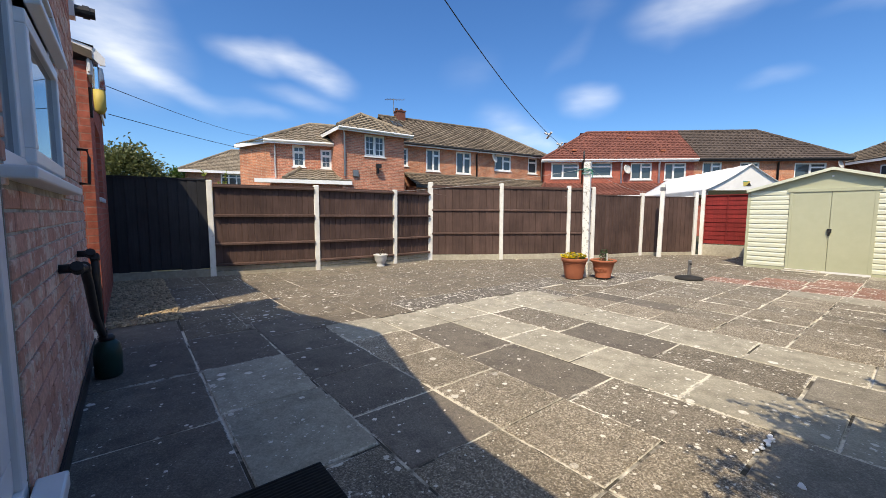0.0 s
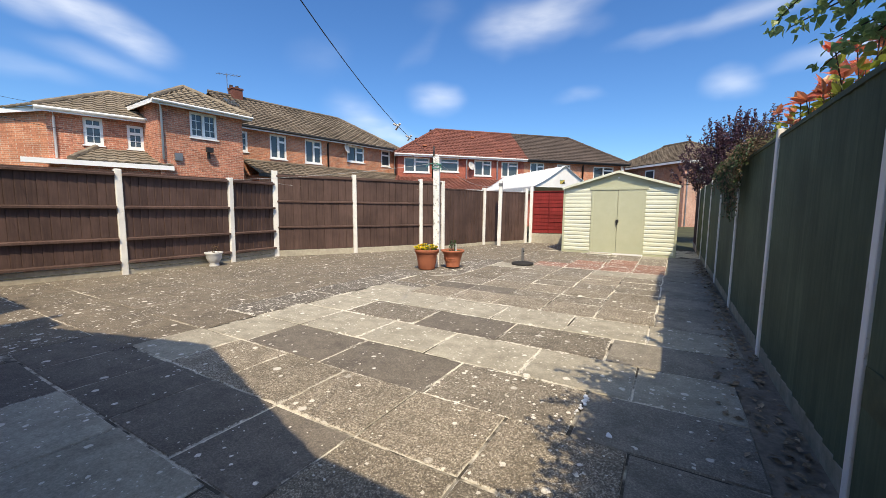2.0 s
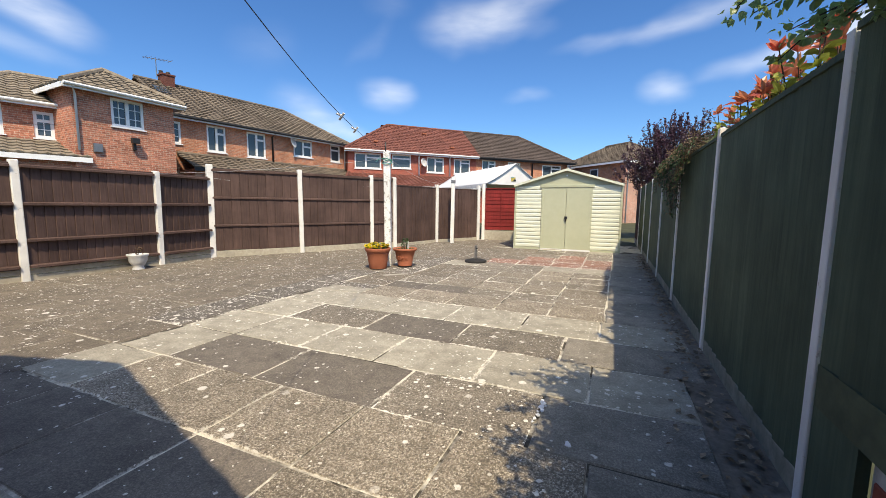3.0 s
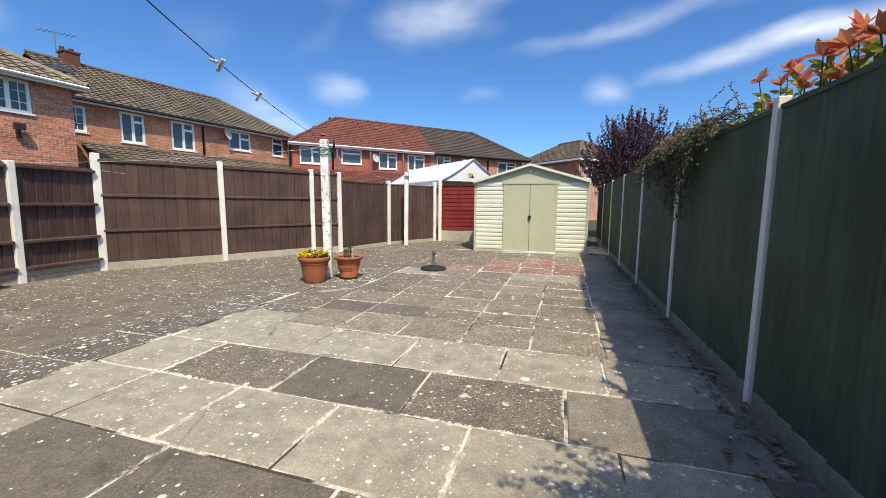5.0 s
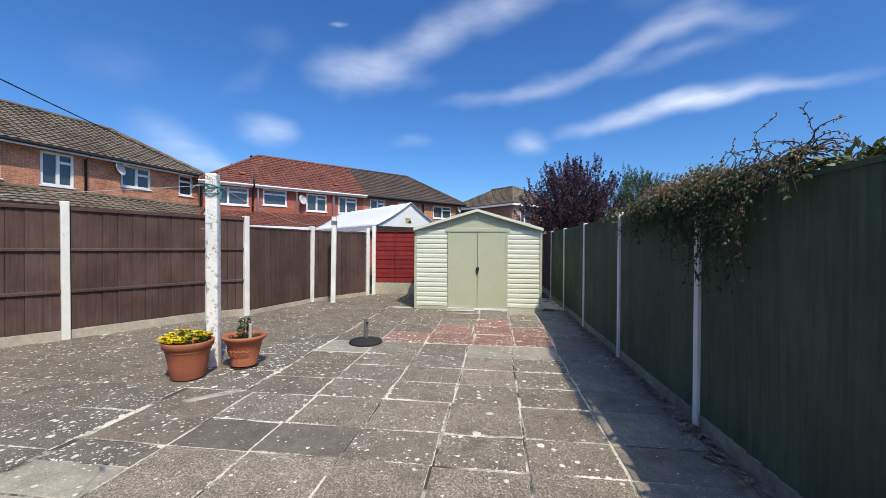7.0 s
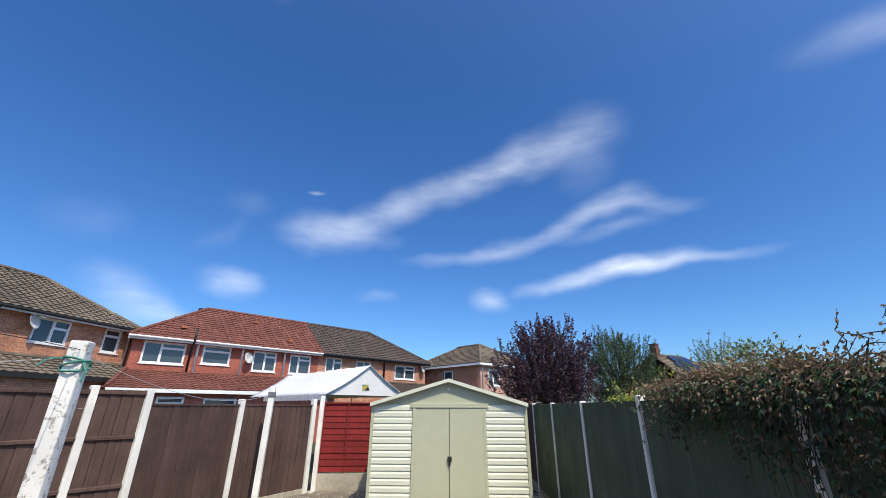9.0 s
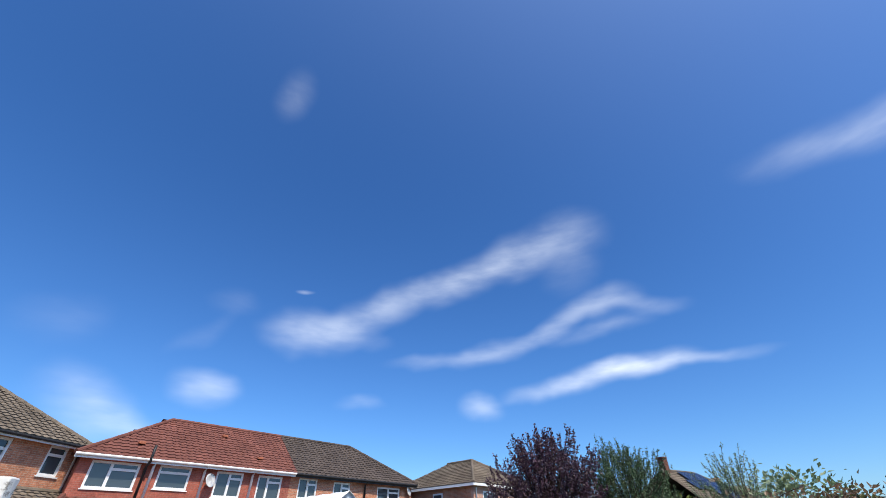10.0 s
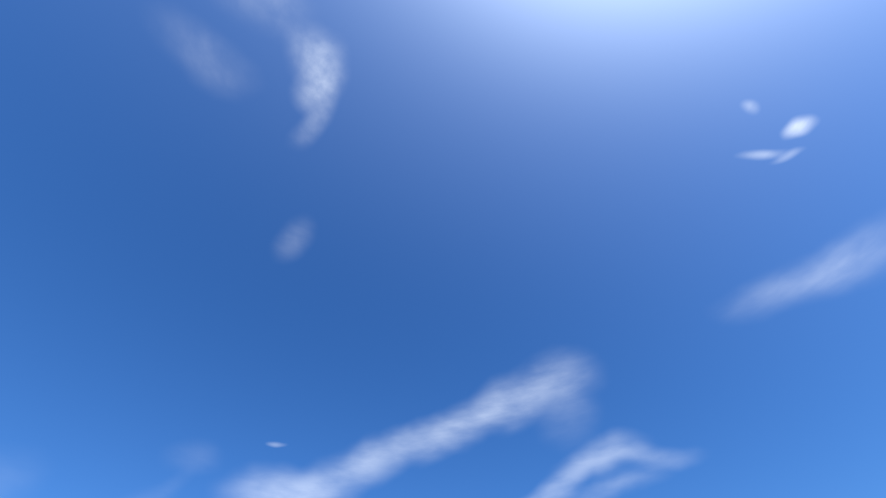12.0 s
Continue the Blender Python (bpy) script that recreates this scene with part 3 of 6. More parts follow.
def dish(parent, at, r=0.32, facing=(0.5, -1, 0.3)):
    m = Matrix.Translation(at) @ Vector(facing).to_track_quat("Z", "Y").to_matrix().to_4x4()
    d = part("satellite_dish", lathe(BM(), [(0.01, -0.07), (r * 0.6, -0.04), (r, 0.03), (r * 0.98, 0.035), (r * 0.58, -0.03), (0.012, -0.055)], 18, m, False), M["grey_plastic"], parent, "grey satellite dish", True)
    part("dish_arm", tube(BM(), [m @ Vector((0, r * 0.9, 0)), m @ Vector((0, r * 0.2, 0.35))], 0.015), M["metal"], d)
    part("bracket", tube(BM(), [m @ Vector((0, 0, -0.06)), m @ Vector((0, -0.15, -0.28))], 0.02), M["metal"], d)


# ---------- ground ----------
gb = BM()
gv = [gb.verts.new(c) for c in ((-900, -900, -0.06), (900, -900, -0.06), (900, 900, -0.06), (-900, 900, -0.06))]
gb.faces.new(gv)
tagged(part("ground", gb, M["soil"]), "rough grass and soil stretching away behind the gardens", "ground", kind="structure")

LEFT_POSTS = [(-9.66, 0.0), (-9.27, 1.91), (-8.91, 3.83), (-8.83, 5.73), (-8.93, 6.89), (-7.88, 8.51), (-6.98, 10.27), (-6.53, 10.76), (-6.09, 12.70), (-5.20, 14.34)]
patio = part("patio", prism(BM(), [(0.2, 0.3), (0.2, 14.8), (-5.1, 14.8), (-6.1, 12.7), (-7.0, 10.2), (-8.95, 6.9), (-8.95, 4), (-9.3, 1.9), (-9.7, 0.3)], -0.14, -0.007, "z"), M["joint"])
tagged(patio, "weathered concrete slab patio with pale mortar joints", "patio", kind="structure")

# ---------- right-hand green fence ----------
POST_Y = [2.955 + 1.945 * i for i in range(7)]
for n, y in enumerate(POST_Y):
    z1 = 1.87 if n < 4 else 1.84
    pb = box(BM(), -0.018, 0.06, -0.034, 0.034, -0.06, z1)
    po = part("fence_post", pb, M["post"], bevel=0.008)
    po.matrix_basis = pose(0.0, y, 0, 0, 0.0, (n * 37 % 5 - 2) * 0.6)
    tagged(po, "white painted concrete fence post beside green fence panels", "fence post", "green fence posts")


def board_mesh(name, w, h, material, t=0.016, lap=0.006):
    bm = prism(BM(), [(0, t), (0, -0.004), (0.006, -0.008), (w - 0.006, lap * 0.6), (w, lap), (w, t)], 0, h, "z")
    return mesh_of(name, bm, material)


def panel(p, q, z0, z1, material, count, label, group, rails=(), front=1, gravel=None, gravel_mat="concrete", category="fence panel"):
    """A panel from post p to post q: upright boards, rails, gravel board below."""
    L = (Vector(q) - Vector(p)).length
    th = thing("garden_fence", along(p, q), label, category, group)
    w = (L - 0.1) / count
    me = board_mesh("board", w * 0.982, z1 - z0, material)
    part("backing", box(BM(), 0.05, L - 0.05, 0.004, 0.012, z0, z1), material, th)
    for i in range(count):
        piece("board", me, th, pose(0.05 + i * w, -0.012 * front - random.uniform(0, 0.004), z0 + random.uniform(-0.012, 0.004)))
    for z, out in rails:
        part("rail", prism(BM(), [(-out * front, z - 0.022), (-out * front, z + 0.012), (0.0, z + 0.03), (0.0, z - 0.03)], 0.05, L - 0.05, "x"), material, th)
    part("capping", box(BM(), 0.05, L - 0.05, -0.03, 0.03, z1 - 0.01, z1 + 0.018), material, th)
    if gravel:
        gbm = BM()
        for a, b in gravel:
            box(gbm, 0.04, L - 0.04, -0.022, 0.022, a, b)
        part("gravel_board", gbm, M[gravel_mat], th, "weathered gravel board", bevel=0.008)
    return th


for i in range(6):
    a, b = POST_Y[i], POST_Y[i + 1]
    panel((0.02, b), (0.02, a), 0.105, 1.80, M["green"], 13, "dark green stained close-board fence panel on a gravel board", "green fence panels", gravel=[(-0.05, 0.105)], gravel_mat="old_concrete")
panel((0.008, 2.955), (0.008, 0.30), 0.62, 1.86, M["green"], 18, "dark green stained fence panel above a low brick wall", "green fence panels")
tagged(part("kick_board", box(BM(), -0.008, 0.028, 2.61, 2.92, -0.06, 0.618), M["green"]), "dark board closing the gap beside the post", "board")
mb = part("mossy_rail", box(BM(), -0.015, 0.06, 0.3, 2.9, 0.46, 0.625), M["mossy"])
tagged(mb, "mossy green timber rail under the fence panel", "rail")
part_y = POST_Y[-1]
panel((0.02, 16.6), (0.02, part_y), 0.15, 1.80, M["brown"], 13, "dark brown fence panel behind the shed", "green fence panels", gravel=[(-0.05, 0.15)])

# ---------- left-hand brown fence ----------
TOPS = [1.84, 1.84, 1.82, 1.80, 2.05, 2.04, 2.02, 1.99, 1.88, 1.92]
for n, ((x, y), z1) in enumerate(zip(LEFT_POSTS, TOPS)):
    if n == 0:
        continue
    w = 0.06 if n == 4 else 0.05
    nxt = LEFT_POSTS[min(n + 1, 9)]
    prv = LEFT_POSTS[n - 1]
    po = part("fence_post", box(BM(), -w, w, -0.055, 0.055, -0.06, z1), M["post"], bevel=0.012)
    po.matrix_basis = pose(x, y, 0, (n * 53 % 7 - 3) * 0.15, (n * 31 % 5 - 2) * 0.25, math.degrees(math.atan2(nxt[1] - prv[1], nxt[0] - prv[0])))
    tagged(po, "white painted concrete post between brown fence panels", "fence post", "brown fence posts")
BROWN = "dark brown stained close-board fence panel with rails"
for i in range(9):
    p, q = LEFT_POSTS[i], LEFT_POSTS[i + 1]
    L = (Vector(q) - Vector(p)).length
    if i == 0:
        # first panel: near-black boards without rails
        panel(p, q, 0.16, 1.84, M["black_wood"], 12, "plain near-black close-board fence panel on a gravel board", "brown fence panels", (), 1, [(-0.05, 0.15)])
    elif i < 4:
        panel(p, q, 0.19, 1.76, M["brown"], max(5, round(L / 0.125)), BROWN, "brown fence panels", [(0.22, 0.085), (0.62, 0.085), (1.17, 0.085), (1.73, 0.085)], 1, [(-0.05, 0.085), (0.095, 0.18)], "concrete")
    elif i < 7:
        panel(p, q, 0.15, 1.95, M["brown"], max(3, round(L / 0.19)), BROWN, "brown fence panels", [(0.71, 0.045), (1.33, 0.045), (1.93, 0.045)], 1, [(-0.05, 0.14)])
    else:
        panel(p, q, 0.10, 1.77, M["brown"], round(L / 0.15), "dark brown stained plain close-board fence panel", "brown fence panels", (), 1, [(-0.05, 0.09)])

# red lap panel behind the shed
rp = thing("garden_fence", along((-5.08, 14.62), (-3.3, 14.78)), "red stained waney lap fence panel on a concrete gravel board", "fence panel")
lap = mesh_of("slat", prism(BM(), [(-0.012, 0.0), (0.0, 0.0), (0.012, 0.15), (0.004, 0.15)], 0.05, 1.75, "x"), M["red_wood"])
for i in range(11):
    piece("slat", lap, rp, pose(0, -0.004 * (i % 2), 0.36 + i * 0.131))
for x in (0.05, 0.62, 1.19, 1.72):
    part("batten", box(BM(), x, x + 0.035, -0.035, -0.012, 0.35, 1.83), M["red_wood"], rp)
part("capping", box(BM(), 0.03, 1.78, -0.035, 0.03, 1.82, 1.85), M["red_wood"], rp)
part("gravel_board", box(BM(), 0.02, 1.8, -0.025, 0.025, -0.05, 0.33), M["concrete"], rp, "pale concrete gravel board", bevel=0.008)
for x, y, z1 in ((-5.06, 14.56, 1.99), (-5.22, 14.46, 1.9)):
    po = part("fence_post", box(BM(), -0.05, 0.05, -0.05, 0.05, -0.06, z1), M["post"], bevel=0.012)
    po.matrix_basis = pose(x, y, 0, 0, 0, 5)
    tagged(po, "white painted concrete corner post of the fence", "fence post", "brown fence posts")

# ---------- shed ----------
SX0, SX1, SY0, SY1, SE, SP = -3.38, -0.56, 12.25, 14.35, 1.80, 2.18
mid = (SX0 + SX1) / 2
shed = thing("shed", pose(0, 0, 0), "pale sage green metal garden shed with closed double doors", "shed")
D0, D1, DT = -2.575, -1.345, 1.74
part("base_frame", box(BM(), SX0 - 0.01, SX1 + 0.01, SY0 - 0.01, SY1, -0.01, 0.06), M["shed"], shed)
rib = mesh_of("cladding_board", prism(BM(), [(0.0, 0.0), (-0.018, 0.012), (-0.018, 0.07), (0.0, 0.108), (0.012, 0.108), (0.012, 0.0)], 0, 0.70, "x"), M["shed_pale"])
for xa in (SX0 + 0.04, SX1 - 0.74):
    for i in range(16):
        piece("cladding_board", rib, shed, pose(xa, SY0, 0.06 + i * 0.1085))
wb = BM()
box(wb, SX0, D0 - 0.02, SY0 + 0.013, SY0 + 0.03, 0.06, SE)
box(wb, D1 + 0.02, SX1, SY0 + 0.013, SY0 + 0.03, 0.06, SE)
for x in (SX0, SX1 - 0.02):
    box(wb, x, x + 0.02, SY0 + 0.03, SY1, 0.06, SE)
box(wb, SX0, SX1, SY1 - 0.02, SY1, 0.06, SE)
part("wall", wb, M["shed_pale"], shed, "ribbed pale green metal wall")
for x0, x1 in ((SX0 - 0.012, SX0 + 0.045), (SX1 - 0.045, SX1 + 0.012), (D0 - 0.055, D0), (D1, D1 + 0.055)):
    part("corner_post", box(BM(), x0, x1, SY0 - 0.03, SY0 + 0.012, 0.0, SE), M["shed"], shed, bevel=0.004)
part("door_track", box(BM(), D0 - 0.1, D1 + 0.1, SY0 - 0.04, SY0 + 0.012, DT, DT + 0.075), M["shed"], shed, bevel=0.004)
gbl = prism(BM(), [(SX0, SE), (SX1, SE), (mid, SP)], SY0 - 0.006, SY0 + 0.02, "y")
part("gable", gbl, M["shed"], shed)
part("gable_emblem", lathe(BM(), [(0.02, 0), (0.02, 0.008)], 12, pose(mid, SY0 - 0.012, SP - 0.12, 90, 0, 0)), M["white"], shed)
for n, (x0, x1) in enumerate(((D0, (D0 + D1) / 2 - 0.004), ((D0 + D1) / 2 + 0.004, D1))):
    d = part("door", box(BM(), x0, x1, SY0 - 0.022 - 0.003 * n, SY0 - 0.002, 0.045, DT), M["shed"], shed, "plain sage green sliding door", bevel=0.004)
    if n == 0:
        hx = x1 + 0.01
        hb = box(BM(), hx - 0.035, hx + 0.035, SY0 - 0.065, SY0 - 0.02, 0.87, 0.95)
        box(hb, hx - 0.02, hx + 0.012, SY0 - 0.055, SY0 - 0.02, 0.80, 0.87)
        part("handle", hb, M["black"], d, "black latch handle", bevel=0.006)
part("threshold", box(BM(), D0 - 0.05, D1 + 0.05, SY0 - 0.05, SY0, 0.0, 0.04), M["white"], shed)
for s in (-1, 1):
    xe = SX0 - 0.025 if s < 0 else SX1 + 0.025
    ze = SE - 0.01
    rb = BM()
    prism(rb, [(xe, ze), (mid, SP + 0.035), (mid, SP + 0.06), (xe, ze + 0.025)], SY0 - 0.1, SY1 + 0.1, "y")
    for i in range(9):
        y = SY0 + 0.05 + i * 0.27
        prism(rb, [(xe, ze + 0.025), (mid, SP + 0.06), (mid, SP + 0.075), (xe, ze + 0.04)], y, y + 0.04, "y")
    rf = part("roof_sheet", rb, M["shed"], shed)
    part("verge_trim", prism(BM(), [(xe, ze - 0.03), (mid, SP + 0.005), (mid, SP + 0.066), (xe, ze + 0.032)], SY0 - 0.115, SY0 - 0.098, "y"), M["shed_pale"], rf, "pale verge trim")
sp = part("paving_stone", box(BM(), -2.62, -2.02, 11.9, 12.18, 0.008, 0.035), M["slab_pale"], bevel=0.008)
tagged(sp, "pale stone step before the shed door", "step")

# ---------- left neighbour house ----------
F1 = along((-19.99, 15.97), (-19.03, 21.47))
h1 = thing("house", F1, "orange brick semi-detached house with brown tiled roof and white windows", "house", "houses beyond the fence")
wins = [(-2.75, -2.15, 4.05, 5.1), (-0.95, 0.02, 3.85, 5.19), (1.18, 2.32, 3.8, 5.19), (4.2, 5.6, 4.17, 5.22), (7.12, 7.96, 4.12, 5.25)]
part("wall", holed(BM(), -3.6, 8.45, -0.1, 5.38, 0.0, 0.25, wins), M["brick_house"], h1)
part("wall", box(BM(), 8.2, 8.45, 0.25, 8.0, -0.1, 5.38), M["brick_house"], h1)
part("wall", box(BM(), -3.6, 8.2, 7.75, 8.0, -0.1, 5.38), M["brick_house"], h1)
for n, w in enumerate(wins):
    a, b, c, d = w
    if n in (0,):
        window(h1, a, b, c, d, 0.05, bars=1)
    elif n == 4:
        window(h1, a, b, c, d, 0.05, cross=[(a, b, d - 0.35)])
    else:
        s = a + (b - a) * 0.52
        window(h1, a, b, c, d, 0.05, splits=(s,), cross=[(s, b, d - 0.38)])
roof_part(h1, M["tile_brown"], [((-2.55, -0.35, 5.36), (8.7, -0.35, 5.36), (-2.55, 4.0, 7.75), (6.3, 4.0, 7.75)), ((8.7, -0.35, 5.36), (8.7, 8.3, 5.36), (6.3, 4.0, 7.75), (6.3, 4.01, 7.75))],
          [((-2.55, 4.0, 7.8), (6.3, 4.0, 7.8)), ((6.3, 4.0, 7.8), (8.7, -0.35, 5.42))], "weathered brown tiled roof", [((8.7, 8.3, 5.36), (-2.55, 8.3, 5.36), (6.3, 4.0, 7.75), (-2.55, 4.0, 7.75))])
part("fascia", box(BM(), -3.6, 8.65, -0.34, -0.3, 5.2, 5.36), M["white"], h1)
part("soffit", box(BM(), -3.6, 8.65, -0.3, 0.0, 5.28, 5.31), M["white"], h1)
gutter(h1, (-3.6, -0.4, 5.32), (8.65, -0.4, 5.32), M["black"], "dark gutter")
pipe(h1, [(2.72, -0.38, 5.3), (2.72, -0.06, 5.1), (2.72, -0.06, 3.4)], M["black"], 0.05)
pipe(h1, [(8.35, -0.38, 5.3), (8.35, -0.06, 5.1), (8.35, -0.06, 2.6)], M["white"], 0.04)
dish(h1, (4.0, -0.25, 4.95))
roof_part(h1, M["tile_brown"], [((-2.4, -1.7, 2.85), (9.25, -1.7, 2.85), (-2.4, -0.02, 3.56), (9.25, -0.02, 3.56))], [((-2.4, -0.02, 3.6), (9.25, -0.02, 3.6))], "brown tiled lean-to roof")
part("lean_to_wall", box(BM(), -2.3, 9.1, -1.5, -0.02, -0.1, 2.8), M["brick_house"], h1)
part("lean_to_fascia", box(BM(), -2.4, 9.25, -1.72, -1.68, 2.7, 2.86), M["black"], h1)
cb = BM()
box(cb, -1.3, -0.7, 3.7, 4.3, 7.5, 8.2)
box(cb, -1.34, -0.66, 3.66, 4.34, 8.2, 8.28)
ch = part("chimney", cb, M["tile_red"], h1)
for dx in (-0.2, 0.15):
    part("chimney_pot", lathe(BM(), [(0.1, 8.28), (0.11, 8.31), (0.09, 8.4), (0.11, 8.44)], 12, Matrix.Translation((-1.05 + dx, 4.0, 0))), M["tile_dark"], ch, smooth=True)
ab = tube(BM(), [(-1.5, 3.9, 8.0), (-1.5, 3.9, 9.0)], 0.02)
tube(ab, [(-2.1, 3.9, 8.9), (-0.7, 3.9, 9.05)], 0.014)
for i in range(7):
    x = -2.0 + i * 0.2
    tube(ab, [(x, 3.6, 8.92 + i * 0.02), (x, 4.2, 8.92 + i * 0.02)], 0.009, 4)
part("aerial", ab, M["metal"], ch, "grey television aerial")
part("roof_window", box(BM(), -2.7, -2.1, 0.0, 0.9, 0.06, 0.1, pose(0.6, 2.3, 6.82, 29, 0, 0)), M["glass"], h1, "roof light")

# two-storey extension in front of it
F2 = along((-18.1, 9.0), (-17.9, 11.5))
h2 = thing("house", F2, "red brick two-storey house extension with a hipped tiled roof", "house", "houses beyond the fence")
part("wall", holed(BM(), -0.35, 2.95, -0.1, 5.2, 0, 0.25, [(0.78, 1.85, 4.02, 5.05)]), M["brick_own"], h2)
part("wall", box(BM(), -0.35, -0.1, 0.25, 5.0, -0.1, 5.2), M["brick_own"], h2)
part("wall", box(BM(), 2.7, 2.95, 0.25, 5.0, -0.1, 5.2), M["brick_own"], h2)
window(h2, 0.78, 1.85, 4.02, 5.05, 0.05, splits=(1.31,), bars=1)
roof_part(h2, M["tile_grey"], [((-0.65, -0.35, 5.2), (3.25, -0.35, 5.2), (1.3, 1.7, 6.35), (1.31, 1.7, 6.35)), ((3.25, -0.35, 5.2), (3.25, 5.0, 5.2), (1.31, 1.7, 6.35), (1.31, 5.0, 6.35)), ((-0.65, 5.0, 5.2), (-0.65, -0.35, 5.2), (1.3, 5.0, 6.35), (1.3, 1.7, 6.35))],
          [((1.3, 1.7, 6.4), (-0.65, -0.35, 5.25)), ((1.3, 1.7, 6.4), (3.25, -0.35, 5.25)), ((1.3, 1.7, 6.4), (1.3, 5.0, 6.4))], "grey-brown tiled hipped roof")
fb = box(BM(), -0.65, 3.25, -0.36, -0.32, 5.04, 5.2)
box(fb, -0.66, -0.62, -0.32, 5, 5.04, 5.2)
box(fb, 3.22, 3.26, -0.32, 5, 5.04, 5.2)
box(fb, -0.6, 3.2, -0.32, 0, 5.1, 5.13)
part("fascia", fb, M["white"], h2)
gutter(h2, (-0.65, -0.42, 5.16), (3.25, -0.42, 5.16), M["white"])
pipe(h2, [(-0.42, -0.4, 5.12), (-0.25, -0.06, 4.9), (-0.25, -0.06, 3.0)], M["white"], 0.04)
fl = part("floodlight", box(BM(), 1.3, 1.55, -0.25, -0.1, 3.45, 3.65), M["black"], h2)
part("floodlight_bracket", box(BM(), 1.38, 1.47, -0.12, 0.0, 3.2, 3.45), M["black"], fl)
part("alarm_box", box(BM(), 0.15, 0.42, -0.08, 0.0, 3.0, 3.3), M["metal"], h2)

# side wing of the extension
F3 = along((-20.5, 6.1), (-19.55, 9.0))
h3 = thing("house", F3, "brick house wing with hipped roof and a tiled porch", "house", "houses beyond the fence")
w3 = [(0.98, 1.55, 3.48, 4.5), (2.28, 2.8, 3.45, 4.38)]
part("wall", holed(BM(), 0, 3.3, -0.1, 4.66, 0, 0.25, w3), M["brick_own"], h3)
part("wall", box(BM(), 0, 0.25, 0.25, 5, -0.1, 4.66), M["brick_own"], h3)
sw3 = pose(0, 0, 0, 0, 0, 126.5)
# orange brick, unlike the wing's other walls, puts the sunlight into the colour
part("wall", box(BM(), 0.0, 2.6, -0.25, 0.0, -0.1, 4.66, sw3), M["brick_house"], h3, "brick side wall, coloured orange to look sunlit")
part("side_fascia", box(BM(), -0.1, 2.7, 0.18, 0.22, 4.5, 4.68, sw3), M["white"], h3)
for a, b, c, d in w3:
    window(h3, a, b, c, d, 0.05, cross=[(a, b, d - 0.32)], bars=1)
roof_part(h3, M["tile_grey"], [((-0.25, -0.3, 4.66), (4.0, -0.3, 4.66), (1.9, 2.4, 6.0), (4.0, 2.4, 6.0)), ((-1.75, 2.15, 4.66), (-0.25, -0.3, 4.66), (1.9, 2.41, 6.0), (1.9, 2.4, 6.0))],
          [((1.9, 2.4, 6.05), (-0.25, -0.3, 4.71)), ((1.9, 2.4, 6.05), (4.0, 2.4, 6.05))], "grey-brown tiled roof")
fb = box(BM(), -0.27, 3.4, -0.32, -0.28, 4.5, 4.66)
part("fascia", fb, M["white"], h3)
gutter(h3, (-0.27, -0.37, 4.62), (3.4, -0.37, 4.62), M["white"])
pipe(h3, [(0.2, -0.35, 4.6), (0.2, -0.05, 4.35), (0.2, -0.05, 2.9)], M["white"], 0.04)
roof_part(h3, M["tile_grey"], [((0.6, -1.5, 2.75), (3.6, -1.5, 2.75), (1.3, -0.05, 3.35), (3.6, -0.05, 3.35)), ((0.6, 0.0, 2.75), (0.6, -1.5, 2.75), (1.3, -0.04, 3.35), (1.3, -0.05, 3.35))], [((0.6, -1.5, 2.8), (1.3, -0.05, 3.4))], "tiled porch roof")
part("porch_fascia", box(BM(), -0.6, 3.6, -1.53, -1.49, 2.58, 2.75), M["white"], h3)
part("porch_roof", box(BM(), -0.6, 3.6, -1.49, 0, 2.66, 2.74), M["white"], h3)
part("porch_wall", box(BM(), 0.3, 3.5, -1.3, 0, -0.1, 2.66), M["brick_own"], h3)

# ---------- red terrace ----------
F4 = along((-17.8, 23.8), (-10.9, 31.0))
h4 = thing("house", F4, "red brick terrace, half under red tiles and half under dark tiles", "house", "houses beyond the fence")
wa = [(0.35, 2.25, 3.75, 4.83), (3.05, 4.5, 3.87, 4.87), (5.74, 7.15, 3.66, 4.82), (7.98, 9.4, 3.63, 4.8)]
wb4 = [(10.45, 11.7, 3.8, 4.85), (12.85, 14.1, 3.9, 4.8), (16.3, 18.3, 3.72, 4.75)]
part("wall", holed(BM(), -0.1, 9.9, -0.1, 5.0, 0, 0.25, wa), M["brick_red"], h4, "painted red brick wall")
part("wall", holed(BM(), 9.9, 19.4, -0.1, 5.0, 0, 0.25, wb4), M["brick_house"], h4)
part("wall", box(BM(), -0.1, 0.15, 0.25, 7.5, -0.1, 5.0), M["brick_red"], h4)
part("wall", box(BM(), 19.15, 19.4, 0.25, 7.5, -0.1, 5.0), M["brick_house"], h4)
for n, (a, b, c, d) in enumerate(wa + wb4):
    if n == 1:
        window(h4, a, b, c, d, 0.05, cross=[(a, b, d - 0.3)])
    else:
        s = a + (b - a) * (0.42 if n in (0, 3) else 0.5)
        window(h4, a, b, c, d, 0.05, splits=(s,), cross=[(s, b, d - 0.3)])
RZ, RD = 7.6, 3.8
roof_part(h4, M["tile_red"], [((-0.4, -0.35, 5.0), (10.1, -0.35, 5.0), (3.7, RD, RZ), (10.5, RD, RZ)), ((-0.4, 7.9, 5.0), (-0.4, -0.35, 5.0), (3.7, RD + 0.01, RZ), (3.7, RD, RZ))],
          [((3.7, RD, RZ + 0.05), (10.5, RD, RZ + 0.05)), ((3.7, RD, RZ + 0.05), (-0.4, -0.35, 5.05))], "red tiled roof", [((10.1, 7.9, 5), (-0.4, 7.9, 5), (10.5, RD, RZ), (3.7, RD, RZ))])
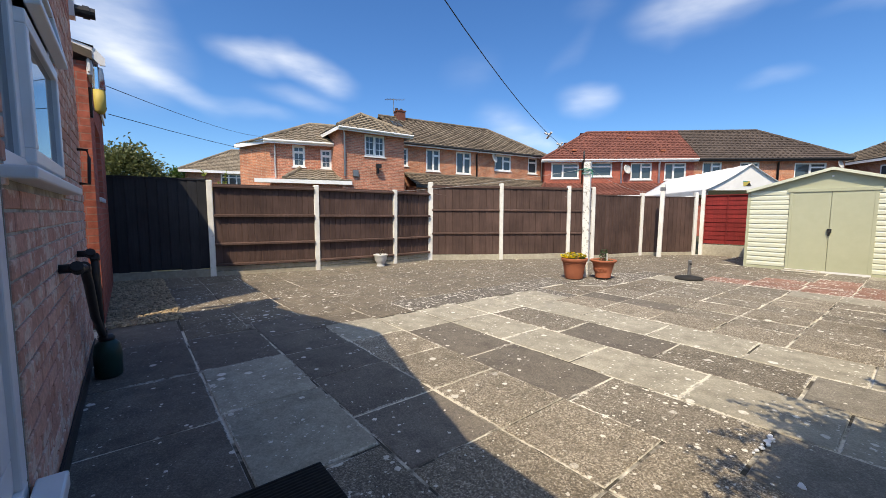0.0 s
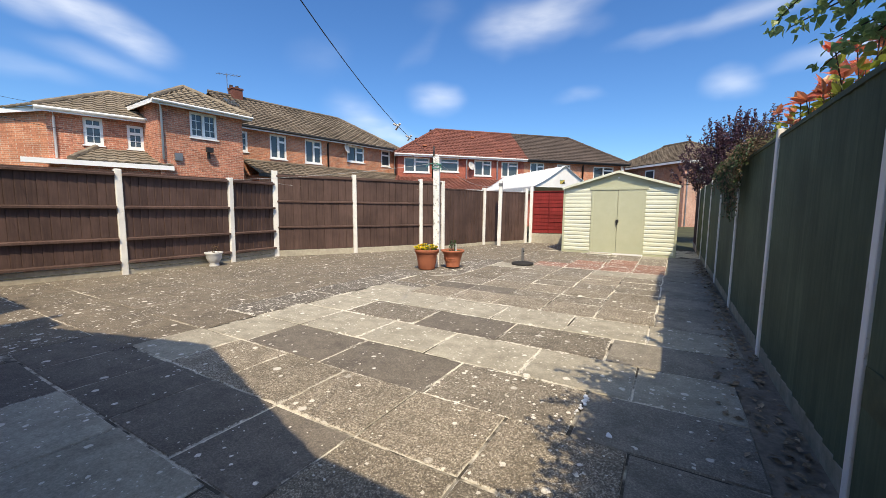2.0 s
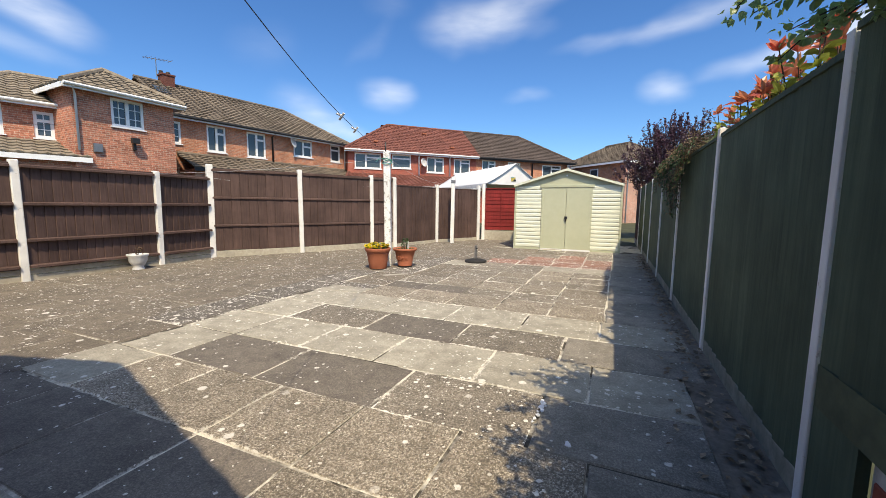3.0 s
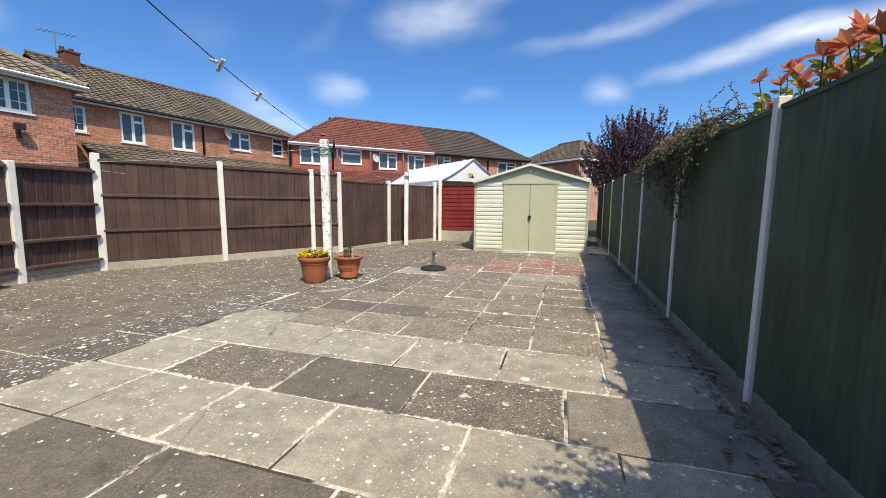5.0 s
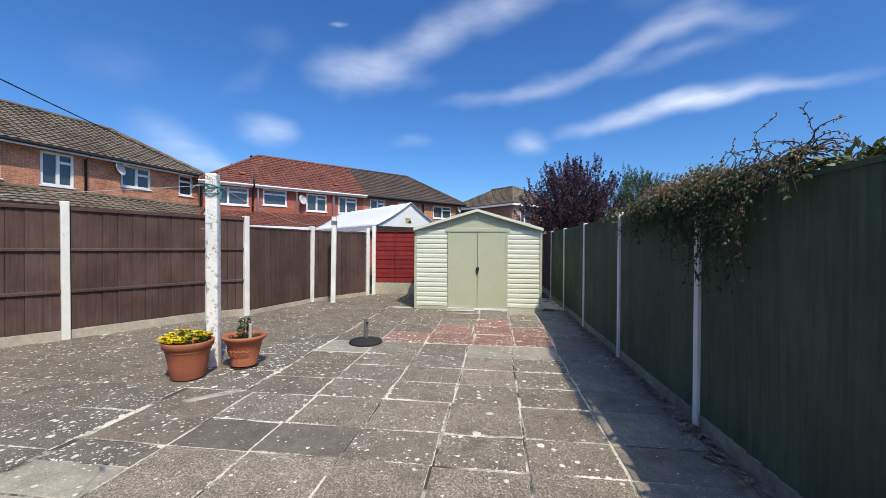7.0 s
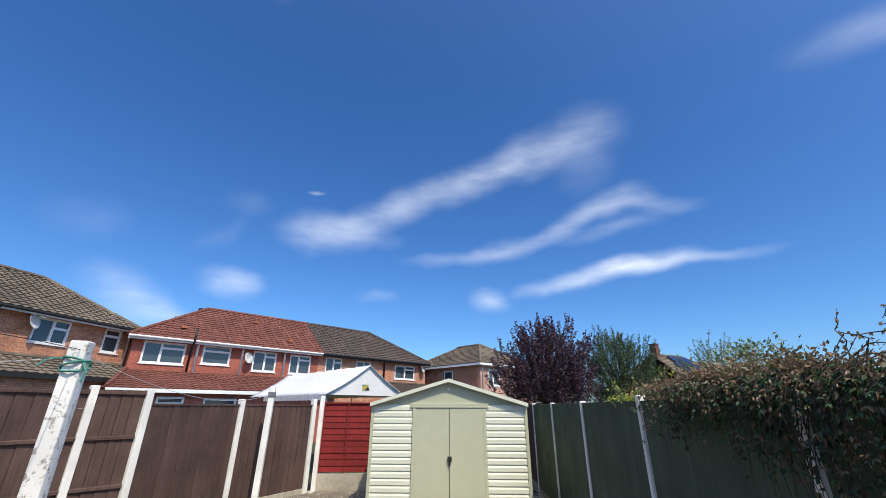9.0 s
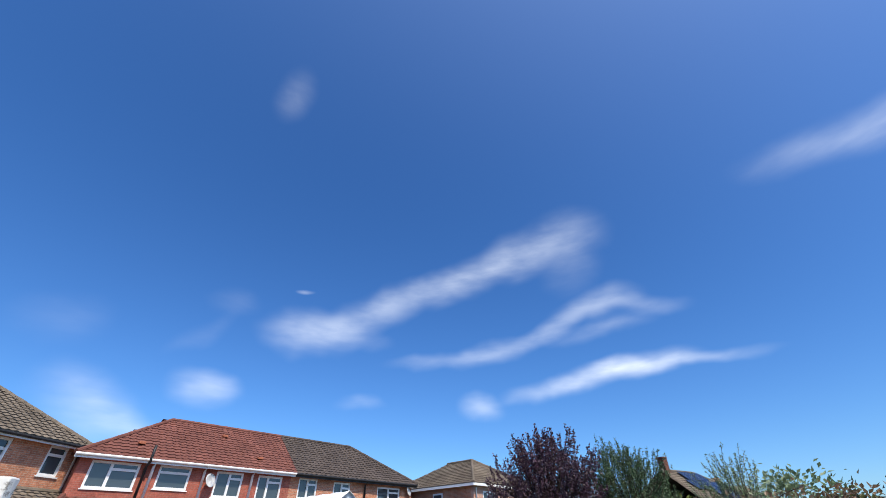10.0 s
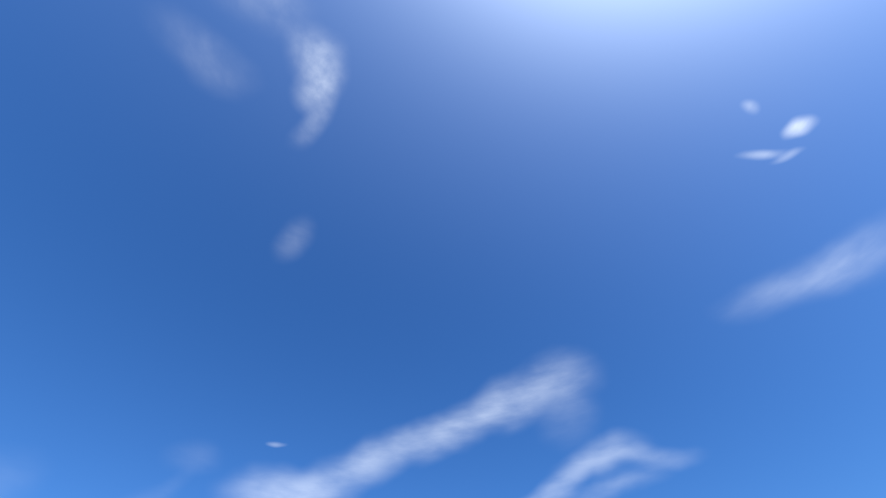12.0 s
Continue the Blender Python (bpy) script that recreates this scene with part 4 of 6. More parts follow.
roof_part(h4, M["tile_dark"], [((10.1, -0.35, 5.0), (19.7, -0.35, 5.0), (10.5, RD, RZ), (16.2, RD, RZ)), ((19.7, -0.35, 5), (19.7, 7.9, 5), (16.2, RD, RZ), (16.2, RD + 0.01, RZ))],
          [((10.5, RD, RZ + 0.05), (16.2, RD, RZ + 0.05)), ((16.2, RD, RZ + 0.05), (19.7, -0.35, 5.05))], "dark brown tiled roof", [((19.7, 7.9, 5), (10.1, 7.9, 5), (16.2, RD, RZ), (10.5, RD, RZ))])
part("fascia", box(BM(), -0.4, 10.0, -0.36, -0.32, 4.84, 5.0), M["white"], h4)
part("fascia", box(BM(), 10.0, 19.6, -0.36, -0.32, 4.84, 5.0), M["black"], h4)
part("soffit", box(BM(), -0.3, 19.5, -0.32, 0.0, 4.9, 4.93), M["white"], h4)
gutter(h4, (-0.4, -0.42, 4.98), (10.0, -0.42, 4.98), M["white"])
gutter(h4, (10.0, -0.42, 4.98), (19.6, -0.42, 4.98), M["black"], "dark gutter")
for x, col in ((2.75, "white"), (5.08, "white"), (7.58, "white"), (15.2, "black")):
    pipe(h4, [(x, -0.4, 4.95), (x, -0.12, 4.75), (x, -0.12, 3.2)], M[col], 0.065)
pipe(h4, [(2.45, -0.45, 5.6), (2.45, -0.45, 4.9), (2.45, -0.1, 4.7), (2.45, -0.1, 3.2)], M["black"], 0.06)
dish(h4, (5.4, -0.28, 4.35))
dish(h4, (18.9, -0.28, 4.6), 0.3)
for x, y, z in ((1.9, 0.75, 5.75), (6.3, 2.6, 6.9), (7.9, 0.6, 5.65)):
    part("roof_vent", box(BM(), x, x + 0.3, y - 0.15, y + 0.15, z, z + 0.12), M["terracotta"], h4, "terracotta roof vent", bevel=0.02)
roof_part(h4, M["tile_red"], [((-0.9, -3.0, 2.45), (9.9, -3.0, 2.45), (-0.1, -0.03, 3.4), (9.9, -0.03, 3.4)), ((-0.9, 0.0, 2.45), (-0.9, -3.0, 2.45), (-0.1, -0.02, 3.4), (-0.1, -0.03, 3.4))], [((-0.9, -3.0, 2.5), (-0.1, -0.03, 3.45))], "red tiled lean-to roof")
part("lean_to_fascia", box(BM(), -0.9, 9.9, -3.03, -2.98, 2.3, 2.46), M["white"], h4)
wl = [(1.0, 2.1, 1.0, 2.15), (2.9, 4.4, 1.0, 2.1)]
part("lean_to_wall", holed(BM(), -0.7, 9.8, -0.1, 2.3, -2.7, -2.5, wl), M["brick_red"], h4)
for a, b, c, d in wl:
    window(h4, a, b, c, d, -2.65, cross=[(a, b, d - 0.3)])
roof_part(h4, M["tile_dark"], [((10.0, -2.6, 2.6), (19.4, -2.6, 2.6), (10.0, -0.03, 3.35), (19.4, -0.03, 3.35))], [((10, -0.03, 3.4), (19.4, -0.03, 3.4))], "dark tiled lean-to roof")
part("lean_to_wall", box(BM(), 10.0, 19.3, -2.4, -2.2, -0.1, 2.6), M["brick_house"], h4)

# ---------- pale brick house beyond the shed ----------
F5 = along((0.0, 35.5), (4.7, 40.1))
h5 = thing("house", F5, "brick house, front coloured pale pink for sunlight, with brown hipped roof", "house", "houses beyond the fence")
w5 = [(0.95, 2.3, 3.3, 4.5)]
# brick colours stand in for light: paler sunlit front, darker shaded side
part("wall", holed(BM(), 0, 7, -0.1, 4.9, 0, 0.25, w5), M["brick_sunlit_pink"], h5)
part("wall", box(BM(), 0, 0.25, 0.25, 9, -0.1, 4.9), M["brick_house"], h5)
window(h5, 0.95, 2.3, 3.3, 4.5, 0.05, splits=(1.5,))
roof_part(h5, M["tile_brown"], [((-0.3, -0.3, 4.9), (7.3, -0.3, 4.9), (3.5, 3.2, 6.9), (3.51, 3.2, 6.9)), ((-0.3, 9, 4.9), (-0.3, -0.3, 4.9), (3.5, 6, 6.9), (3.5, 3.2, 6.9))], [((3.5, 3.2, 6.95), (-0.3, -0.3, 4.95)), ((3.5, 3.2, 6.95), (3.5, 6, 6.95)), ((3.5, 3.2, 6.95), (7.3, -0.3, 4.95))], "brown tiled hipped roof")
fb = box(BM(), -0.3, 7.3, -0.32, -0.28, 4.74, 4.9)
box(fb, -0.32, -0.28, -0.28, 9, 4.74, 4.9)
part("fascia", fb, M["white"], h5)
pipe(h5, [(0.2, -0.3, 4.8), (0.2, -0.06, 4.6), (0.2, -0.06, 0)], M["white"], 0.045)
side5 = part("window", box(BM(), -0.03, 0.02, 3.0, 4.0, 3.4, 4.5), M["white"], h5)
part("pane", box(BM(), -0.04, -0.03, 3.1, 3.9, 3.5, 4.4), M["glass"], side5)
b5 = box(BM(), 0.3, 6.9, 5.0, 9.0, -0.1, 4.9)
part("back_wall", b5, M["brick_house"], h5)

# ---------- house with solar panels ----------
F6 = along((19.0, 42.0), (29.8, 48.5))
h6 = thing("house", F6, "brick house with solar panels on its brown tiled roof", "house", "houses beyond the fence")
part("wall", box(BM(), 0, 10.5, 0, 7, -0.1, 3.9), M["brick_house"], h6)
roof_part(h6, M["tile_brown"], [((-0.3, -0.4, 3.8), (10.8, -0.4, 3.8), (0.6, 3.5, 6.7), (5.6, 3.5, 6.7)), ((10.8, -0.4, 3.8), (10.8, 7.4, 3.8), (5.6, 3.5, 6.7), (5.6, 3.51, 6.7))], [((0.6, 3.5, 6.75), (5.6, 3.5, 6.75)), ((5.6, 3.5, 6.75), (10.8, -0.4, 3.85))], "brown tiled roof", [((10.8, 7.4, 3.8), (-0.3, 7.4, 3.8), (5.6, 3.5, 6.7), (0.6, 3.5, 6.7))])
cb = box(BM(), 1.0, 1.6, 3.2, 3.8, 6.3, 7.7)
box(cb, 0.95, 1.65, 3.15, 3.85, 7.7, 7.8)
part("chimney", cb, M["tile_red"], h6)
slope6 = pose(0, -0.4, 3.9, math.degrees(math.atan2(2.9, 3.9)), 0, 0)
for r, cnt, x0 in ((0, 4, 3.6), (1, 5, 1.6), (2, 3, 2.4)):
    for i in range(cnt):
        x = x0 + i * 1.12
        sb = box(BM(), x, x + 1.06, 0.55 + r * 1.35, 1.8 + r * 1.35, 0.08, 0.12, slope6)
        pnl = part("solar_panel", sb, M["solar"], h6, "dark blue solar panel")
        fr = BM()
        for gx in (0, 0.35, 0.7, 1.04):
            box(fr, x + gx, x + gx + 0.02, 0.55 + r * 1.35, 1.8 + r * 1.35, 0.121, 0.126, slope6)
        part("panel_frame", fr, M["metal"], pnl)
F7 = along((25.5, 52.0), (35, 53.0))
h7 = thing("house", F7, "distant brick house with a brown roof", "house", "houses beyond the fence")
part("wall", box(BM(), 0, 9, 0, 7, -0.1, 3.9), M["brick_house"], h7)
roof_part(h7, M["tile_brown"], [((-0.3, -0.3, 3.9), (9.3, -0.3, 3.9), (2.0, 3.5, 6.2), (7, 3.5, 6.2)), ((-0.3, 7.3, 3.9), (-0.3, -0.3, 3.9), (2.0, 3.51, 6.2), (2.0, 3.5, 6.2))], [((2, 3.5, 6.25), (7, 3.5, 6.25)), ((2, 3.5, 6.25), (-0.3, -0.3, 3.95))], "brown roof")
cb = box(BM(), 3.2, 3.9, 3.2, 3.8, 5.9, 7.1)
part("chimney", cb, M["brick_house"], h7)

# ---------- far house beyond the left fence ----------
F8 = along((-40.0, 4.6), (-37.6, 13.0))
h8 = thing("house", F8, "distant house with a grey-brown hipped roof", "house", "houses beyond the fence")
part("wall", holed(BM(), 0, 9, -0.1, 4.9, 0, 0.25, [(2.6, 4.4, 3.6, 4.6)]), M["brick_house"], h8)
part("wall", box(BM(), 0.0, 0.25, 0.25, 8, -0.1, 4.9), M["brick_house"], h8)
window(h8, 2.6, 4.4, 3.6, 4.6, 0.05, splits=(3.2, 3.8), cross=[(2.6, 4.4, 4.3)])
roof_part(h8, M["tile_grey"], [((-0.4, -0.4, 4.8), (9.4, -0.4, 4.8), (3.2, 3.6, 7.1), (6, 3.6, 7.1)), ((-0.4, 8, 4.8), (-0.4, -0.4, 4.8), (3.2, 3.61, 7.1), (3.2, 3.6, 7.1))], [((3.2, 3.6, 7.15), (-0.4, -0.4, 4.85)), ((3.2, 3.6, 7.15), (6, 3.6, 7.15))], "grey-brown tiled roof")
part("fascia", box(BM(), -0.4, 9.4, -0.43, -0.39, 4.6, 4.82), M["white"], h8)
dish(h8, (6.5, -0.2, 6.6), 0.5)

# ---------- own house ----------
WY = 0.38
DX0, DX1, DH = -2.44, -1.0, 2.32
WX0, WX1, WZ0, WZ1 = -3.95, -2.50, 1.37, 2.42
MX = -2.94
HX0, HX1, EZ, APX, APZ = -4.85, -0.12, 2.72, -2.70, 3.78
HX0 = -5.02
PX = -5.25
GX1 = -0.98
ow = BM()
holed(ow, PX, HX1, -0.1, EZ, 0.0, WY - 0.05, [(DX0, DX1, 0.28, DH), (WX0, WX1, WZ0, WZ1)])
box(ow, PX, HX0 + 0.2, 0.0, WY - 0.004, EZ, 3.02)
# unseen raised block, added only to shape the sunlit strip between the houses
box(ow, PX, -4.83, -4.5, -1.75, EZ - 0.4, 3.8)
prism(ow, [(HX0, EZ), (GX1, EZ), (APX, APZ - 0.05)], 0.0, WY - 0.05, "y")
for x in (HX0, HX1 - 0.25):
    box(ow, x, x + 0.25, -4.5, 0.0, -0.1, EZ)
wall_south = tagged(part("wall_south", ow, M["brick_own"]), "rear brick wall of the house with a gabled extension", "wall", kind="structure")
facing = BM()
holed(facing, DX0, HX1, -0.1, EZ, WY - 0.05, WY, [(DX0, DX1, 0.28, DH)])
prism(facing, [(HX0, EZ), (GX1, EZ), (APX, APZ - 0.05)], WY - 0.05, WY, "y")
part("brick_facing", facing, M["brick_own"], wall_south)
part("mortar_backing", holed(BM(), PX, DX0, -0.1, EZ, WY - 0.05, WY - 0.008, [(WX0, WX1, WZ0, WZ1)]), M["mortar"], wall_south)
part("plinth", box(BM(), PX, DX0 - 0.05, WY, WY + 0.012, -0.02, 0.10), M["black"], wall_south, "dark painted plinth")
roof_own = BM()
tiles(roof_own, (HX0 - 0.2, -4.6, EZ - 0.04), (HX0 - 0.2, WY - 0.02, EZ - 0.04), (APX, -4.6, APZ), (APX, WY - 0.02, APZ))
box(roof_own, GX1 - 0.1, HX1 + 0.1, -4.5, WY + 0.04, EZ - 0.05, EZ + 0.01)
tiles(roof_own, (GX1 + 0.05, WY - 0.02, EZ - 0.04), (GX1 + 0.05, -4.6, EZ - 0.04), (APX, WY - 0.02, APZ), (APX, -4.6, APZ))
ro = tagged(part("roof", roof_own, M["tile_brown"]), "brown tiled gabled roof of the house", "roof", kind="structure")
gtb = tube(BM(), [(PX - 0.05, -0.4, 2.92), (PX - 0.05, WY + 0.16, 2.92)], 0.045, 12)
tube(gtb, [(PX - 0.05, WY + 0.08, 2.92), (PX - 0.05, WY + 0.125, 2.92)], 0.053, 12)
gt = tagged(part("gutter", gtb, M["black"]), "black plastic gutter end at the eaves", "gutter")
part("gutter_clip", box(BM(), PX - 0.1, PX + 0.005, WY - 0.03, WY + 0.03, 2.85, 2.99), M["white"], gt)
mh = BM()
holed(mh, -5.02, -0.12, -0.1, 5.3, -4.8, -4.5, [])
box(mh, -5.02, -4.8, -11, -4.8, -0.1, 5.3)
box(mh, -0.34, -0.12, -11, -4.8, -0.1, 5.3)
box(mh, -5.02, -0.12, -11.2, -11, -0.1, 5.3)
tagged(part("wall_north", mh, M["brick_own"]), "plain brick walls of the main house", "wall", kind="structure")
tagged(part("ceiling", prism(BM(), [(-11.5, 5.3), (-4.2, 5.3), (-7.9, 8.0)], -5.3, 0.1, "x"), M["tile_brown"]), "roof of the main house", "roof", kind="structure")

# window beside the door
win = thing("window_1", pose(0, 0, 0), "white plastic casement window with top lights in brick wall", "window", kind="structure")


def outward_frame(name, x0, x1, z0, z1, w, ya, yb, parent, label=""):
    bm = BM()
    box(bm, x0, x1, ya, yb, z0, z0 + w)
    box(bm, x0, x1, ya, yb, z1 - w, z1)
    box(bm, x0, x0 + w, ya, yb, z0 + w, z1 - w)
    box(bm, x1 - w, x1, ya, yb, z0 + w, z1 - w)
    return part(name, bm, M["white"], parent, label, bevel=0.006)


outward_frame("window_frame", WX0, WX1, WZ0, WZ1, 0.065, WY - 0.10, WY - 0.02, win)
part("mullion", box(BM(), MX - 0.04, MX + 0.04, WY - 0.1, WY - 0.022, WZ0 + 0.065, WZ1 - 0.065), M["white"], win, bevel=0.006)
c1 = outward_frame("casement", WX0 + 0.05, MX - 0.03, WZ0 + 0.05, 2.03, 0.06, WY - 0.04, WY + 0.012, win)
part("pane", box(BM(), WX0 + 0.1, MX - 0.08, WY - 0.03, WY - 0.012, WZ0 + 0.1, 1.98), M["glass"], c1)
c2 = outward_frame("top_light", WX0 + 0.05, MX - 0.03, 2.05, WZ1 - 0.05, 0.055, WY - 0.04, WY + 0.012, win)
c2.matrix_basis = Matrix.Translation((0, WY, WZ1 - 0.05)) @ pose(0, 0, 0, 9, 0, 0) @ Matrix.Translation((0, -WY, -(WZ1 - 0.05)))
part("pane", box(BM(), WX0 + 0.1, MX - 0.08, WY - 0.03, WY - 0.012, 2.1, WZ1 - 0.1), M["glass"], c2)
part("pane", box(BM(), MX + 0.03, WX1 - 0.055, WY - 0.06, WY - 0.042, WZ0 + 0.055, WZ1 - 0.055), M["glass"], win)
part("window_sill", box(BM(), WX0 - 0.06, WX1 + 0.06, WY - 0.06, WY + 0.075, WZ0 - 0.045, WZ0 - 0.002), M["white"], win, bevel=0.008)

door = thing("door_1", pose(0, 0, 0), "white plastic glazed back door in a brick wall", "door", kind="structure")
outward_frame("door_frame", DX0, DX1, 0.28, DH, 0.07, WY - 0.11, WY - 0.01, door)
for a, b in ((DX0 + 0.065, -1.73), (-1.72, DX1 - 0.065)):
    lf = outward_frame("door_leaf", a, b, 0.352, DH - 0.065, 0.11, WY - 0.09, WY - 0.03, door)
    part("pane", box(BM(), a + 0.1, b - 0.1, WY - 0.07, WY - 0.05, 0.45, DH - 0.16), M["glass"], lf)
hb = box(BM(), -1.82, -1.78, WY - 0.03, WY - 0.015, 0.98, 1.18)
box(hb, -1.92, -1.79, WY, WY + 0.015, 1.06, 1.08)
box(hb, -1.81, -1.79, WY - 0.02, WY + 0.015, 1.06, 1.08)
part("door_handle", hb, M["metal"], door)
part("threshold", box(BM(), DX0 - 0.03, DX1 + 0.04, WY + 0.002, WY + 0.085, 0.27, 0.33), M["white"], door, "white door sill", bevel=0.008)

# neighbour's extension across the gap
nb = BM()
NX0, NX1, NY, NZ = -9.3, -6.12, 0.42, 2.74
holed(nb, NX0, NX1, -0.1, NZ, NY - 0.25, NY, [(-7.95, -6.85, 1.4, 2.28)])
box(nb, NX1 - 0.25, NX1, -4.5, NY - 0.25, -0.1, NZ)
box(nb, NX0, NX0 + 0.25, -4.5, NY - 0.25, -0.1, NZ)
# out-of-view gable wedge, added to throw shade on the left fence
prism(nb, [(-6.45, NZ + 0.002), (NX0, NZ + 0.002), (NX0, 3.72)], 0.1, NY - 0.002, "y")
nbw = tagged(part("wall_west", nb, M["brick_red"]), "red brick rear wall of the adjoining house", "wall", kind="structure")
w2 = window(nbw, -7.95, -6.85, 1.4, 2.28, NY - 0.08, splits=(-7.4,))
w2.parent = nbw
w2.matrix_basis = Matrix.Translation((0, 2 * (NY - 0.08), 0)) @ Matrix.Diagonal((1, -1, 1, 1))
nr = BM()
tiles(nr, (NX1 + 0.06, NY + 0.05, NZ + 0.1), (NX0, NY + 0.05, NZ + 0.1), (NX1 + 0.06, -3.0, 3.9), (NX0, -3.0, 3.9))
prism(nr, [(NY + 0.05, NZ + 0.02), (-3.0, 3.82), (-3.0, 3.9), (NY + 0.05, NZ + 0.1)], NX0, NX1 + 0.06, "x")
nro = tagged(part("roof", nr, M["tile_brown"]), "brown tiled lean-to roof of the adjoining house", "roof", kind="structure")
part("fascia", box(BM(), NX0, NX1 + 0.04, NY + 0.01, NY + 0.03, NZ - 0.1, NZ + 0.05), M["white"], nro)
part("barge_board", prism(BM(), [(NY + 0.15, NZ - 0.02), (NY + 0.11, NZ - 0.025), (NY + 0.06, NZ + 0.03), (-3.0, 3.78), (-3.0, 3.9), (NY + 0.08, NZ + 0.13), (NY + 0.15, NZ + 0.05)], NX1 + 0.02, NX1 + 0.05, "x"), M["white"], nro)
part("soffit_box", box(BM(), NX1 - 0.3, NX1 + 0.018, NY, NY + 0.045, NZ - 0.13, NZ + 0.02), M["white"], nro, bevel=0.006)


# ---------- paving slabs ----------
def slab(x0, x1, y0, y1, kind, gap=0.014):
    w, d = x1 - x0 - gap, y1 - y0 - gap
    e = 0.007
    bm = BM()
    jit = [random.uniform(-0.004, 0.004) for _ in range(8)]
    lo = [bm.verts.new(c) for c in ((jit[0], jit[1], -0.04), (w + jit[2], jit[3], -0.04), (w + jit[4], d + jit[5], -0.04), (jit[6], d + jit[7], -0.04))]
    hi = [bm.verts.new((v.co.x, v.co.y, -e)) for v in lo]
    top = [bm.verts.new((v.co.x + (e if v.co.x < w / 2 else -e), v.co.y + (e if v.co.y < d / 2 else -e), 0.0)) for v in lo]
    for i in range(4):
        j = (i + 1) % 4
        bm.faces.new((lo[i], lo[j], hi[j], hi[i]))
        bm.faces.new((hi[i], hi[j], top[j], top[i]))
    bm.faces.new(top)
    ob = part("slab", bm, M[kind], patio)
    ob.matrix_basis = pose(x0 + 0.0085, y0 + 0.0085, random.uniform(-0.003, 0.004), random.uniform(-0.25, 0.25), random.uniform(-0.2, 0.1), 0)
    return ob


P, G, D, K, R, L = "slab_pale", "slab_grit", "slab_dark", "slab_mid", "slab_red", "slab_grey"
# rows of the middle field: front and back edge, joints across, kinds
ROWS = [
    (0.36, 1.04, (-6.0, -5.1, -4.1, -3.2, -2.3, -1.4, -0.5, 0.0), (D, D, D, D, K, D, L)),
    (1.04, 1.66, (-5.05, -4.1, -3.26, -2.4, -1.5, -0.6, 0.0), (D, P, P, K, D, L)),
    (1.66, 2.27, (-5.3, -4.7, -4.06, -3.42, -2.74, -2.12, -1.47, -0.8, -0.24), (D, D, D, D, D, G, K, L)),
    (2.27, 2.87, (-4.7, -4.06, -3.4, -2.74, -2.1, -1.47, -0.82, -0.24), (P, G, G, G, G, G, L)),
    (2.87, 3.47, (-4.62, -3.98, -3.05, -2.07, -1.12, -0.24), (P, D, D, K, L)),
    (3.47, 4.10, (-4.62, -3.98, -3.2, -2.45, -1.62, -0.86, -0.24), (P, P, P, P, P, P)),
    (4.10, 4.72, (-4.62, -3.96, -3.0, -2.06, -1.11, -0.1), (P, K, D, K, L)),
    (4.72, 5.37, (-4.6, -3.98, -3.24, -2.38, -1.58, -0.83, -0.1), (P, P, P, P, P, P)),
    (5.37, 5.98, (-3.92, -3.29, -2.65, -2.02, -1.40, -0.79, -0.1), (G, G, G, G, G, L)),
    (5.98, 6.42, (-4.6, -3.92, -3.30, -2.65, -2.01, -1.40, -0.78, -0.1), (L, D, D, K, K, K, L)),
    (6.42, 7.00, (-4.6, -3.92, -3.27, -2.63, -2.0, -1.39, -0.78, -0.1), (L, K, G, G, G, G, L)),
    (7.00, 7.48, (-4.0, -3.3, -2.62, -1.98, -1.38, -0.77, -0.1), (L, K, K, K, K, L)),
    (7.48, 7.98, (-4.0, -3.3, -2.61, -1.97, -1.38, -0.77, -0.1), (L, K, G, G, K, L)),
    (7.98, 8.47, (-4.0, -3.3, -2.61, -1.97, -1.38, -0.76, -0.1), (L, K, K, G, K, L)),
    (8.47, 9.10, (-4.0, -3.3, -2.6, -1.97, -1.37, -0.76, -0.1), (P, K, K, P, P, L)),
    (9.10, 9.78, (-4.0, -3.3, -2.6, -1.9, -1.3, -0.74, -0.1), (L, R, R, R, R, L)),
    (9.78, 10.45, (-4.0, -3.3, -2.6, -1.95, -1.3, -0.73, -0.1), (L, L, R, R, R, L)),
    (10.45, 11.08, (-4.0, -3.3, -2.6, -1.9, -1.3, -0.72, -0.1), (L, L, K, R, K, L)),
    (11.08, 11.7, (-4.0, -3.3, -2.6, -1.9, -1.3, -0.72, -0.1), (L, L, L, K, K, L)),
    (11.7, 12.24, (-4.0, -3.3, -2.6, -1.9, -1.3, -0.72, -0.1), (L, L, K, K, P, L)),
]
for y0, y1, joints, kinds in ROWS:
    for a, b, k in zip(joints, joints[1:], kinds):
        slab(a, b, y0, y1, "slab_plain" if k == L and a > -1.2 else k)


slab(-4.6, -3.92, 5.37, 5.70, P)
slab(-4.6, -3.92, 5.70, 5.98, "slab_dots")
tagged(part("repair_patch", prism(BM(), [(-4.42, 6.70), (-4.33, 6.66), (-4.02, 6.98), (-4.08, 7.05)], -0.01, 0.006, "z"), M["mortar"]), "pale strip of old cement on the paving", "cement patch")


def fence_x(y):
    for (xa, ya), (xb, yb) in zip(LEFT_POSTS, LEFT_POSTS[1:]):
        if ya <= y <= yb:
            return xa + (xb - xa) * (y - ya) / (yb - ya)
    return -5.0


# the larger, browner slabs of the left field
yy, row = 1.05, 0
